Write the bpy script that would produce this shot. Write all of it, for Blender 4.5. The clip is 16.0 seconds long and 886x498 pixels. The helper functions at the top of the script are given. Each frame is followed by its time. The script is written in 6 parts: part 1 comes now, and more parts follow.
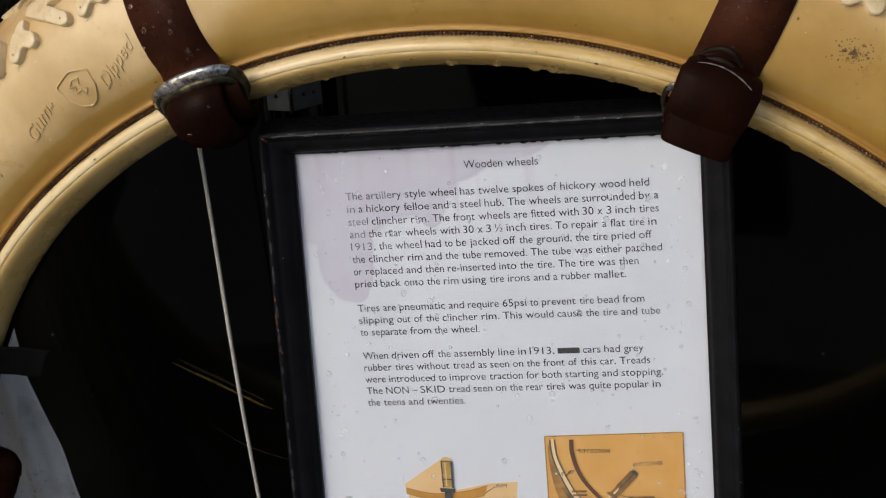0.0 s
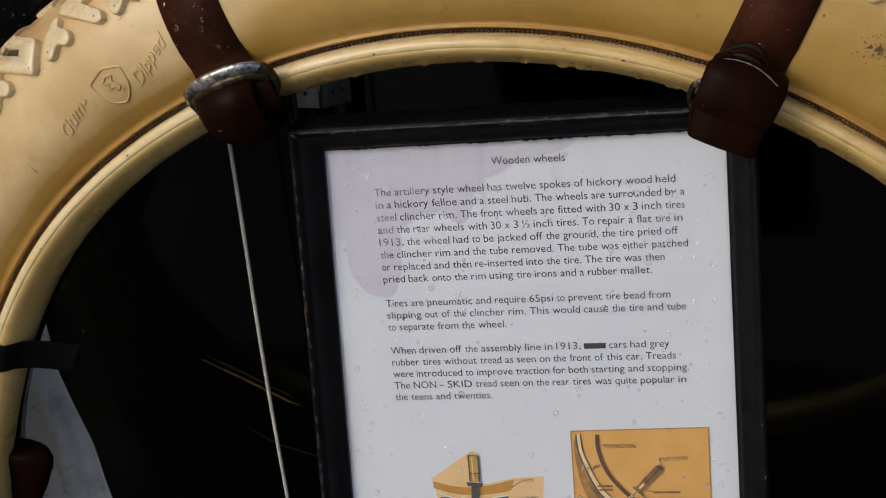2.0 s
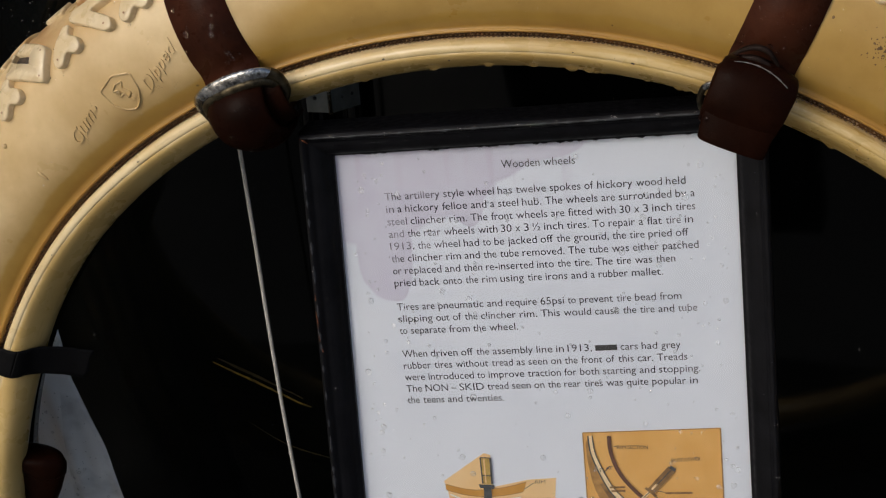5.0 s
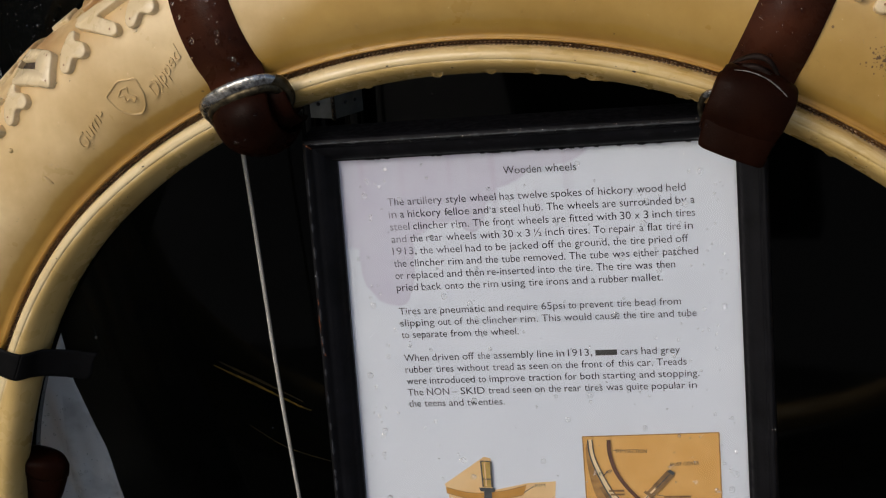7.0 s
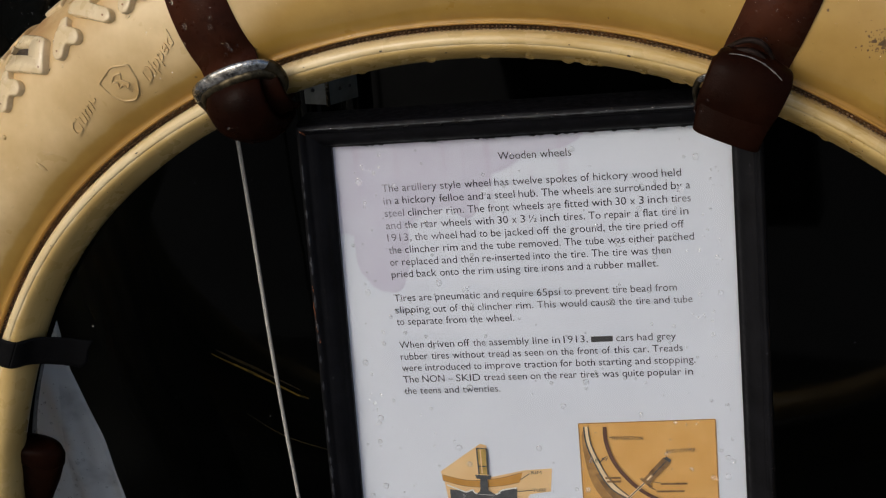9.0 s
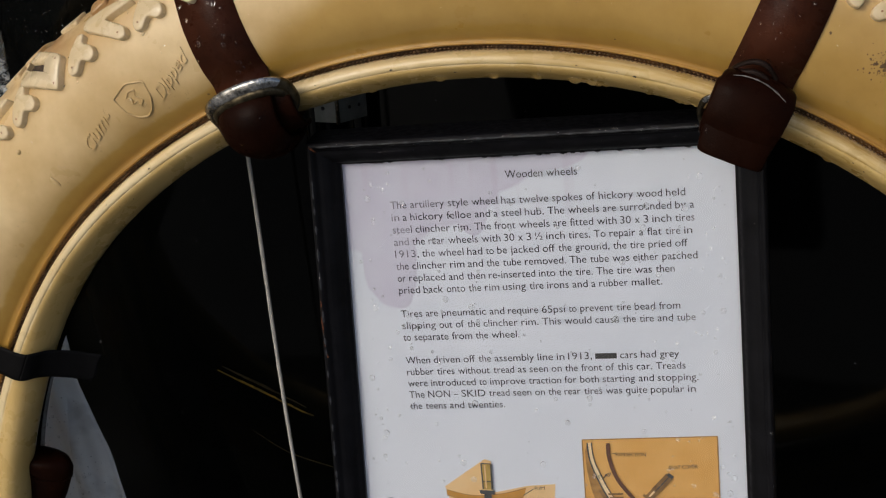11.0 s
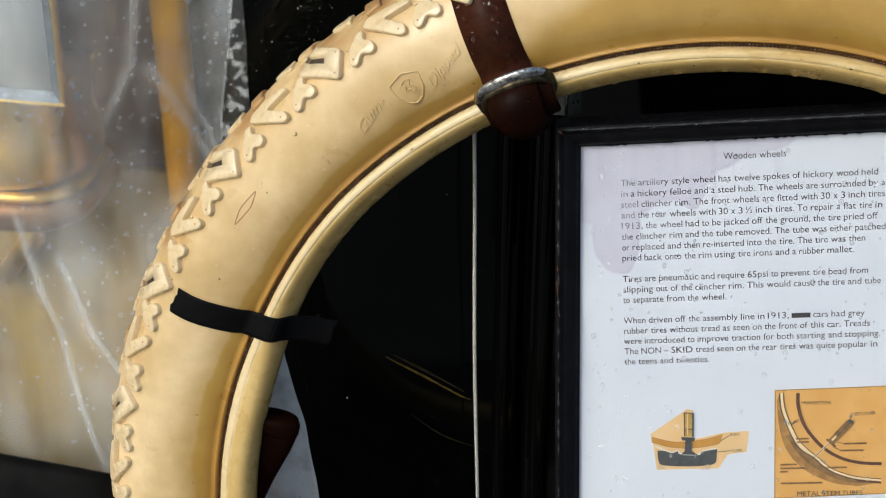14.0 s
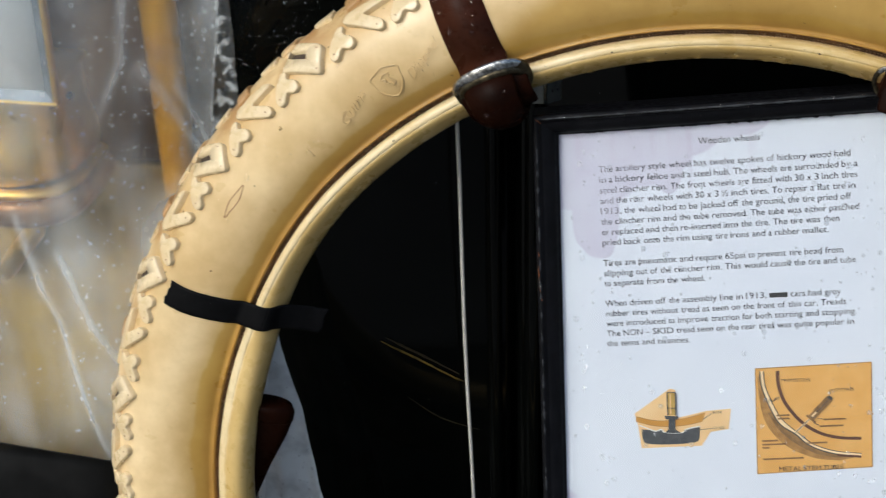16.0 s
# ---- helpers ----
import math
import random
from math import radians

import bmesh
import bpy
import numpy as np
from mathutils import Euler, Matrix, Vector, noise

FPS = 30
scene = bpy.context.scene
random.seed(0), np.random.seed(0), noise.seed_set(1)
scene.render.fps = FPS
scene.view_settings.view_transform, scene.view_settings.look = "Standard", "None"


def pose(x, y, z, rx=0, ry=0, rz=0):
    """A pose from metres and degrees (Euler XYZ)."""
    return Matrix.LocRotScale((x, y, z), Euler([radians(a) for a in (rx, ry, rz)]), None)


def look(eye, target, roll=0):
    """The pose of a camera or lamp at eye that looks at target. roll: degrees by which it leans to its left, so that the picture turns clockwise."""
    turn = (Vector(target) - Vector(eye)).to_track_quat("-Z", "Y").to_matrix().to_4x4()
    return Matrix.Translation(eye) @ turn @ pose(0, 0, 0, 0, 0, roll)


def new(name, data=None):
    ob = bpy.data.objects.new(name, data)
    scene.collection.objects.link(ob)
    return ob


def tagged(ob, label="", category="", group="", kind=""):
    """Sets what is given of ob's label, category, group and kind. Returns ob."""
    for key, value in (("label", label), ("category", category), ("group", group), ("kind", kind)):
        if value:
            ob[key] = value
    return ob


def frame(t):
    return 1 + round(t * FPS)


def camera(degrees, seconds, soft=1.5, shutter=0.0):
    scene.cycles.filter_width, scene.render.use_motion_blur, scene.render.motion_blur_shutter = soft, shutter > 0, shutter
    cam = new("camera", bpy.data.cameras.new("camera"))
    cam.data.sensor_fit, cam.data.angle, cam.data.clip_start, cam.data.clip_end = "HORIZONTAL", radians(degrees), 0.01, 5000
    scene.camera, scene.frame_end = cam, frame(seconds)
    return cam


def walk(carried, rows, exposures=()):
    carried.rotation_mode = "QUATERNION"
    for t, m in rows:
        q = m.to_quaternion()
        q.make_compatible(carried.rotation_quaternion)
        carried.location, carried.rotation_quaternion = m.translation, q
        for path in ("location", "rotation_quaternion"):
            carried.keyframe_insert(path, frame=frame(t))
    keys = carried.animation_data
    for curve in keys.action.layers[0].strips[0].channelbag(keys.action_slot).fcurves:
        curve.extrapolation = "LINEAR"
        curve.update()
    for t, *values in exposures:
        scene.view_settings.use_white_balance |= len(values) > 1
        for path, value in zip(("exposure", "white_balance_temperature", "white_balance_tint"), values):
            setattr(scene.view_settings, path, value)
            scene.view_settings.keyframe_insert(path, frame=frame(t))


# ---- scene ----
cam = camera(34.0, 16.0, soft=1.2, shutter=0.3)

# seconds, eye, target, roll
PATH = [
    (0, (0.0740, -0.5170, 1.4492), (-0.0359, 0.1309, 0.9930), -2.34),
    (0.5, (0.0699, -0.5156, 1.4510), (-0.0458, 0.1276, 0.9894), -2.27),
    (1, (0.0720, -0.5188, 1.4486), (-0.0473, 0.1253, 0.9893), -3.00),
    (1.5, (0.0730, -0.5220, 1.4509), (-0.0455, 0.1217, 0.9909), -2.96),
    (2, (0.0734, -0.5253, 1.4497), (-0.0496, 0.1220, 0.9960), -2.85),
    (2.5, (0.0698, -0.5258, 1.4526), (-0.0544, 0.1219, 0.9998), -3.13),
    (3, (0.0672, -0.5248, 1.4543), (-0.0593, 0.1203, 0.9984), -3.48),
    (3.5, (0.0703, -0.5237, 1.4538), (-0.0576, 0.1207, 0.9972), -3.58),
    (4, (0.0723, -0.5232, 1.4527), (-0.0572, 0.1204, 0.9955), -3.74),
    (6.5, (0.0691, -0.5280, 1.4579), (-0.0520, 0.1195, 1.0040), -3.14),
    (7, (0.0689, -0.5296, 1.4585), (-0.0549, 0.1171, 1.0040), -3.17),
    (7.5, (0.0705, -0.5303, 1.4532), (-0.0551, 0.1149, 0.9971), -3.21),
    (8, (0.0727, -0.5280, 1.4530), (-0.0473, 0.1155, 0.9932), -3.25),
    (8.5, (0.0774, -0.5266, 1.4543), (-0.0476, 0.1152, 0.9934), -3.38),
    (9, (0.0733, -0.5283, 1.4543), (-0.0527, 0.1155, 0.9965), -3.40),
    (9.5, (0.0745, -0.5296, 1.4529), (-0.0502, 0.1161, 0.9973), -2.86),
    (10, (0.0747, -0.5311, 1.4567), (-0.0554, 0.1167, 1.0057), -2.69),
    (10.2, (0.0705, -0.5339, 1.4561), (-0.0592, 0.1166, 1.0088), -2.58),
    (12.5, (0.0760, -0.5492, 1.4654), (-0.0444, 0.1051, 1.0210), -3.66),
    (13, (0.0249, -0.5879, 1.4750), (-0.0936, 0.0749, 1.0429), -1.87),
    (13.5, (-0.0805, -0.6686, 1.4694), (-0.1787, 0.0063, 1.0512), -0.72),
    (14, (-0.0860, -0.6951, 1.4659), (-0.1659, -0.0098, 1.0608), -0.00),
    (14.5, (-0.0755, -0.6907, 1.4658), (-0.1595, -0.0058, 1.0611), -0.78),
    (15, (-0.0570, -0.6831, 1.4781), (-0.1332, -0.0095, 1.0533), -1.38),
    (15.5, (-0.0388, -0.6820, 1.4808), (-0.1205, -0.0111, 1.0527), -2.83),
    (16, (-0.0612, -0.7064, 1.4821), (-0.1528, -0.0293, 1.0661), -1.75),
]
EXPOSURES = [(0.0, -0.14, 6250, 8), (0.5, -0.22, 6250, 8), (1.5, -0.34, 6250, 8), (12.5, -0.34, 6250, 8), (13.0, -0.30, 6200, 6), (13.5, 0.04, 6150, 4), (14.0, 0.16, 5950, 3), (15.0, 0.18, 5750, 3), (16.0, 0.18, 5750, 3)]
walk(cam, [(t, look(e, a, r)) for t, e, a, r in PATH], EXPOSURES)

# ---- light: overcast, rainy sky ----
world = bpy.data.worlds.new("overcast_sky")
scene.world = world
world.use_nodes = True
wn, wl = world.node_tree.nodes, world.node_tree.links
sky = wn.new("ShaderNodeTexSky")
sky.sky_type = "NISHITA"
sky.sun_disc = False
sky.sun_elevation, sky.sun_rotation = radians(40.5), radians(219.8)
sky.air_density, sky.dust_density, sky.ozone_density = 1.0, 6.0, 1.0
wl.new(sky.outputs["Color"], wn["Background"].inputs["Color"])
wn["Background"].inputs["Strength"].default_value = 0.117

sun = new("sun", bpy.data.lights.new("sun", "SUN"))
sun.data.energy, sun.data.angle, sun.data.color = 0.59, radians(24), (1.0, 0.98, 0.95)
sun.matrix_world = look((-1.5, -1.8, 2.0), (0, 0, 0))


# ---- materials ----
def material(name):
    m = bpy.data.materials.new(name)
    m.use_nodes = True
    return m, m.node_tree.nodes, m.node_tree.links, m.node_tree.nodes["Principled BSDF"]


def noise_node(n, l, scale, detail=4.0, rough=0.55, coord="Object", vec=None):
    tex = n.new("ShaderNodeTexNoise")
    tex.inputs["Scale"].default_value, tex.inputs["Detail"].default_value, tex.inputs["Roughness"].default_value = scale, detail, rough
    if vec is None:
        vec = n.new("ShaderNodeTexCoord").outputs[coord]
    l.new(vec, tex.inputs["Vector"])
    return tex.outputs["Fac"]


def ramp(n, l, fac, stops):
    r = n.new("ShaderNodeValToRGB")
    l.new(fac, r.inputs["Fac"])
    els = r.color_ramp.elements
    while len(els) < len(stops):
        els.new(0.5)
    for el, (p, c) in zip(els, stops):
        el.position = p
        el.color = (*c, 1) if len(c) == 3 else c
    return r.outputs["Color"]


def mixed(n, l, fac, a, b, kind="MIX"):
    m = n.new("ShaderNodeMix")
    m.data_type, m.blend_type = "RGBA", kind
    for value, slot in ((fac, 0), (a, 6), (b, 7)):
        if isinstance(value, (float, int)):
            m.inputs[slot].default_value = value
        elif isinstance(value, tuple):
            m.inputs[slot].default_value = (*value, 1)
        else:
            l.new(value, m.inputs[slot])
    return m.outputs[2]


def bump(n, l, p, height, strength, distance):
    b = n.new("ShaderNodeBump")
    b.inputs["Strength"].default_value, b.inputs["Distance"].default_value = strength, distance
    l.new(height, b.inputs["Height"])
    l.new(b.outputs["Normal"], p.inputs["Normal"])
    return b


def plain(name, dark, light, rough, scale=60, metal=0.0, relief=0.1, fine=400, coat=0.0, dist=0.0006, spec=0.5):
    """Two tones in a broken pattern, with roughness variation and a fine relief."""
    m, n, l, p = material(name)
    f = noise_node(n, l, scale, 6)
    l.new(ramp(n, l, f, [(0.3, dark), (0.7, light)]), p.inputs["Base Color"])
    r = ramp(n, l, noise_node(n, l, scale * 3, 3), [(0.3, (rough * 0.75,) * 3), (0.7, (min(1, rough * 1.3),) * 3)])
    l.new(r, p.inputs["Roughness"])
    p.inputs["Metallic"].default_value = metal
    p.inputs["Coat Weight"].default_value = coat
    p.inputs["Specular IOR Level"].default_value = spec
    bump(n, l, p, noise_node(n, l, fine, 4), relief, dist)
    return m


def radial(n, l):
    """Distance from the wheel's axle, in metres, in the tyre's own coordinates."""
    sep = n.new("ShaderNodeSeparateXYZ")
    l.new(n.new("ShaderNodeTexCoord").outputs["Object"], sep.inputs[0])
    com = n.new("ShaderNodeCombineXYZ")
    l.new(sep.outputs[0], com.inputs[0])
    l.new(sep.outputs[2], com.inputs[2])
    ln = n.new("ShaderNodeVectorMath")
    ln.operation = "LENGTH"
    l.new(com.outputs[0], ln.inputs[0])
    at = n.new("ShaderNodeAttribute")   # where the metal or rubber would lie if the rim were round
    at.attribute_name = "round_radius"
    return math_node(n, l, "MAXIMUM", ln.outputs["Value"], at.outputs["Fac"])


def math_node(n, l, op, a, b=None, clamp=False):
    m = n.new("ShaderNodeMath")
    m.operation, m.use_clamp = op, clamp
    for i, v in enumerate((a, b)):
        if v is None:
            continue
        if isinstance(v, (float, int)):
            m.inputs[i].default_value = v
        else:
            l.new(v, m.inputs[i])
    return m.outputs[0]


def span(n, l, value, lo, hi):
    m = n.new("ShaderNodeMapRange")
    m.interpolation_type = "SMOOTHSTEP"
    l.new(value, m.inputs[0])
    m.inputs[1].default_value, m.inputs[2].default_value = lo, hi
    return m.outputs[0]


def rubber_material():
    m, n, l, p = material("cream_rubber")
    base = ramp(n, l, noise_node(n, l, 14, 5), [(0.25, (0.69, 0.495, 0.230)), (0.75, (0.80, 0.620, 0.350))])
    base = mixed(n, l, ramp(n, l, noise_node(n, l, 90, 6, 0.7), [(0.62, (0, 0, 0)), (0.78, (0.35, 0.35, 0.35))]), base, (0.50, 0.33, 0.12))
    # uneven brown tone, stronger towards the bead
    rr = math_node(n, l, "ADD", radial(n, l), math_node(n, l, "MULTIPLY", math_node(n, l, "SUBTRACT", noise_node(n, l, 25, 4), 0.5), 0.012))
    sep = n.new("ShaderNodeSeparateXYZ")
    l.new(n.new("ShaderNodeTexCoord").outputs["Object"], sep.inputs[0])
    # it reaches further up the sidewall towards +x
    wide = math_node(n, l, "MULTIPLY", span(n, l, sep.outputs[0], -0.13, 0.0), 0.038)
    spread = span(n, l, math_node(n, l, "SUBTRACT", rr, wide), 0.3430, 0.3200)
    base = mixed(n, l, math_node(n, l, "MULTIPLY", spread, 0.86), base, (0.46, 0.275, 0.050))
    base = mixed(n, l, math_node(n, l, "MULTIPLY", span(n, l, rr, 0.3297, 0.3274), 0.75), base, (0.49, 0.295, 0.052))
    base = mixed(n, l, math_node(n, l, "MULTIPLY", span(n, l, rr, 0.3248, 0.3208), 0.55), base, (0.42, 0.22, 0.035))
    base = mixed(n, l, span(n, l, radial(n, l), 0.3183, 0.3176), base, (0.075, 0.038, 0.020))
    # brown dirt caught between the blocks of the crown
    crown = math_node(n, l, "MULTIPLY", span(n, l, sep.outputs[1], -0.024, -0.004), span(n, l, noise_node(n, l, 32, 4), 0.40, 0.60))
    base = mixed(n, l, math_node(n, l, "MULTIPLY", crown, 0.68), base, (0.40, 0.19, 0.05))
    # broad wet and dry patches
    base = mixed(n, l, 1.0, base, ramp(n, l, noise_node(n, l, 7, 4, 0.6), [(0.32, (0.84, 0.80, 0.72)), (0.68, (1.05, 1.06, 1.10))]), "MULTIPLY")
    base = mixed(n, l, 1.0, base, ramp(n, l, noise_node(n, l, 28, 5, 0.65), [(0.34, (0.90, 0.88, 0.84)), (0.66, (1.05, 1.06, 1.07))]), "MULTIPLY")
    # tiny black specks
    v = n.new("ShaderNodeTexVoronoi")
    v.inputs["Scale"].default_value = 55
    l.new(n.new("ShaderNodeTexCoord").outputs["Object"], v.inputs["Vector"])
    speck = span(n, l, v.outputs["Distance"], 0.06, 0.035)
    gate = span(n, l, noise_node(n, l, 37, 1), 0.53, 0.58)
    base = mixed(n, l, math_node(n, l, "MULTIPLY", math_node(n, l, "MULTIPLY", speck, gate), 0.8), base, (0.10, 0.06, 0.02))
    l.new(base, p.inputs["Base Color"])
    l.new(ramp(n, l, noise_node(n, l, 40, 4), [(0.3, (0.24,) * 3), (0.7, (0.48,) * 3)]), p.inputs["Roughness"])
    p.inputs["Coat Weight"].default_value = 0.15
    p.inputs["Coat Roughness"].default_value = 0.18
    bump(n, l, p, math_node(n, l, "ADD", noise_node(n, l, 90, 6, 0.65), math_node(n, l, "MULTIPLY", noise_node(n, l, 26, 3), 1.2)), 0.22, 0.0011)
    return m


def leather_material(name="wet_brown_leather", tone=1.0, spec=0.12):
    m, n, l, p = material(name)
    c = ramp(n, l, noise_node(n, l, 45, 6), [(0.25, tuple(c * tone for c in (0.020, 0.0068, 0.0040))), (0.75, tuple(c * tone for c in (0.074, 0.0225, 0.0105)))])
    l.new(c, p.inputs["Base Color"])
    l.new(ramp(n, l, noise_node(n, l, 160, 4), [(0.3, (0.20,) * 3), (0.7, (0.42,) * 3)]), p.inputs["Roughness"])
    p.inputs["Specular IOR Level"].default_value = spec
    v = n.new("ShaderNodeTexVoronoi")
    v.feature, v.inputs["Scale"].default_value = "DISTANCE_TO_EDGE", 700
    l.new(n.new("ShaderNodeTexCoord").outputs["Object"], v.inputs["Vector"])
    grain = math_node(n, l, "ADD", math_node(n, l, "MULTIPLY", v.outputs["Distance"], 0.5), math_node(n, l, "MULTIPLY", noise_node(n, l, 120, 5, 0.65), 1.5))
    bump(n, l, p, grain, 0.22, 0.0010)
    return m


def paper_material():
    m, n, l, p = material("printed_paper")
    tc = n.new("ShaderNodeTexCoord").outputs["Object"]
    sep = n.new("ShaderNodeSeparateXYZ")
    l.new(tc, sep.inputs[0])
    x, z = sep.outputs[0], sep.outputs[2]
    base = ramp(n, l, noise_node(n, l, 18, 4), [(0.3, (0.69, 0.735, 0.82)), (0.7, (0.745, 0.79, 0.87))])
    warp = math_node(n, l, "MULTIPLY", math_node(n, l, "SUBTRACT", noise_node(n, l, 30, 3), 0.5), 0.05)
    # lavender tide mark: overlapping lobes from the upper corner
    field = None
    for cx, cz, rx, rz in ((-0.0850, -0.0080, 0.0380, 0.0300), (-0.0790, -0.0420, 0.0150, 0.0260), (-0.0765, -0.0560, 0.0085, 0.0120), (-0.0560, 0.0020, 0.0400, 0.0280), (-0.0300, 0.0090, 0.0300, 0.0180), (-0.0020, 0.0120, 0.0280, 0.0110), (-0.0350, -0.0160, 0.0090, 0.0140), (-0.1180, -0.262, 0.0230, 0.0500)):
        ex = math_node(n, l, "DIVIDE", math_node(n, l, "ADD", math_node(n, l, "SUBTRACT", x, cx), math_node(n, l, "MULTIPLY", warp, 0.16)), rx)
        ez = math_node(n, l, "DIVIDE", math_node(n, l, "ADD", math_node(n, l, "SUBTRACT", z, cz), math_node(n, l, "MULTIPLY", warp, 0.12)), rz)
        d = math_node(n, l, "SUBTRACT", 1.0, math_node(n, l, "SQRT", math_node(n, l, "ADD", math_node(n, l, "MULTIPLY", ex, ex), math_node(n, l, "MULTIPLY", ez, ez))))
        field = d if field is None else math_node(n, l, "MAXIMUM", field, d)
    stain = math_node(n, l, "ADD", math_node(n, l, "MULTIPLY", span(n, l, field, 0.0, 0.10), 0.80), math_node(n, l, "MULTIPLY", math_node(n, l, "MULTIPLY", span(n, l, field, -0.02, 0.03), span(n, l, field, 0.16, 0.04)), 0.22))
    stain = math_node(n, l, "MULTIPLY", stain, ramp(n, l, noise_node(n, l, 45, 4), [(0.3, (0.62,) * 3), (0.65, (1.0,) * 3)]))
    # streaks that ran down from the upper edge
    st = n.new("ShaderNodeTexNoise")
    st.inputs["Scale"].default_value = 1.0
    mp = n.new("ShaderNodeMapping")
    mp.inputs["Scale"].default_value = (110, 1, 9)
    l.new(tc, mp.inputs["Vector"])
    l.new(mp.outputs[0], st.inputs["Vector"])
    streak = math_node(n, l, "MULTIPLY", span(n, l, st.outputs["Fac"], 0.5, 0.7), span(n, l, z, -0.045, 0.01))
    streak = math_node(n, l, "MULTIPLY", streak, span(n, l, x, 0.04, 0.0))
    base = mixed(n, l, math_node(n, l, "MULTIPLY", stain, 0.85), base, (0.545, 0.515, 0.645))
    base = mixed(n, l, math_node(n, l, "MULTIPLY", streak, 0.55), base, (0.56, 0.52, 0.64))
    l.new(base, p.inputs["Base Color"])
    p.inputs["Roughness"].default_value = 0.6
    bump(n, l, p, noise_node(n, l, 28, 3), 0.25, 0.002)
    return m


def ink_material(name, colour, faded):
    m, n, l, p = material(name)
    f = ramp(n, l, noise_node(n, l, 55, 3), [(0.56, (0, 0, 0)), (0.76, (0.6,) * 3)])
    sep = n.new("ShaderNodeSeparateXYZ")
    l.new(n.new("ShaderNodeTexCoord").outputs["Object"], sep.inputs[0])
    corner = math_node(n, l, "MULTIPLY", span(n, l, sep.outputs[0], -0.035, -0.060), span(n, l, sep.outputs[2], -0.060, -0.035))
    washed = math_node(n, l, "MULTIPLY", corner, ramp(n, l, noise_node(n, l, 75, 2), [(0.44, (0, 0, 0)), (0.58, (0.85,) * 3)]))
    l.new(mixed(n, l, math_node(n, l, "MAXIMUM", f, washed), colour, faded), p.inputs["Base Color"])
    p.inputs["Roughness"].default_value = 0.6
    return m


def black_paint():
    m, n, l, p = material("gloss_black_paint")
    l.new(ramp(n, l, noise_node(n, l, 6, 4), [(0.3, (0.0015, 0.0017, 0.0015)), (0.7, (0.003, 0.0035, 0.003))]), p.inputs["Base Color"])
    l.new(ramp(n, l, noise_node(n, l, 30, 5), [(0.35, (0.04,) * 3), (0.75, (0.11,) * 3)]), p.inputs["Roughness"])
    p.inputs["Specular IOR Level"].default_value = 0.13
    bump(n, l, p, noise_node(n, l, 9, 2), 0.06, 0.004)
    return m


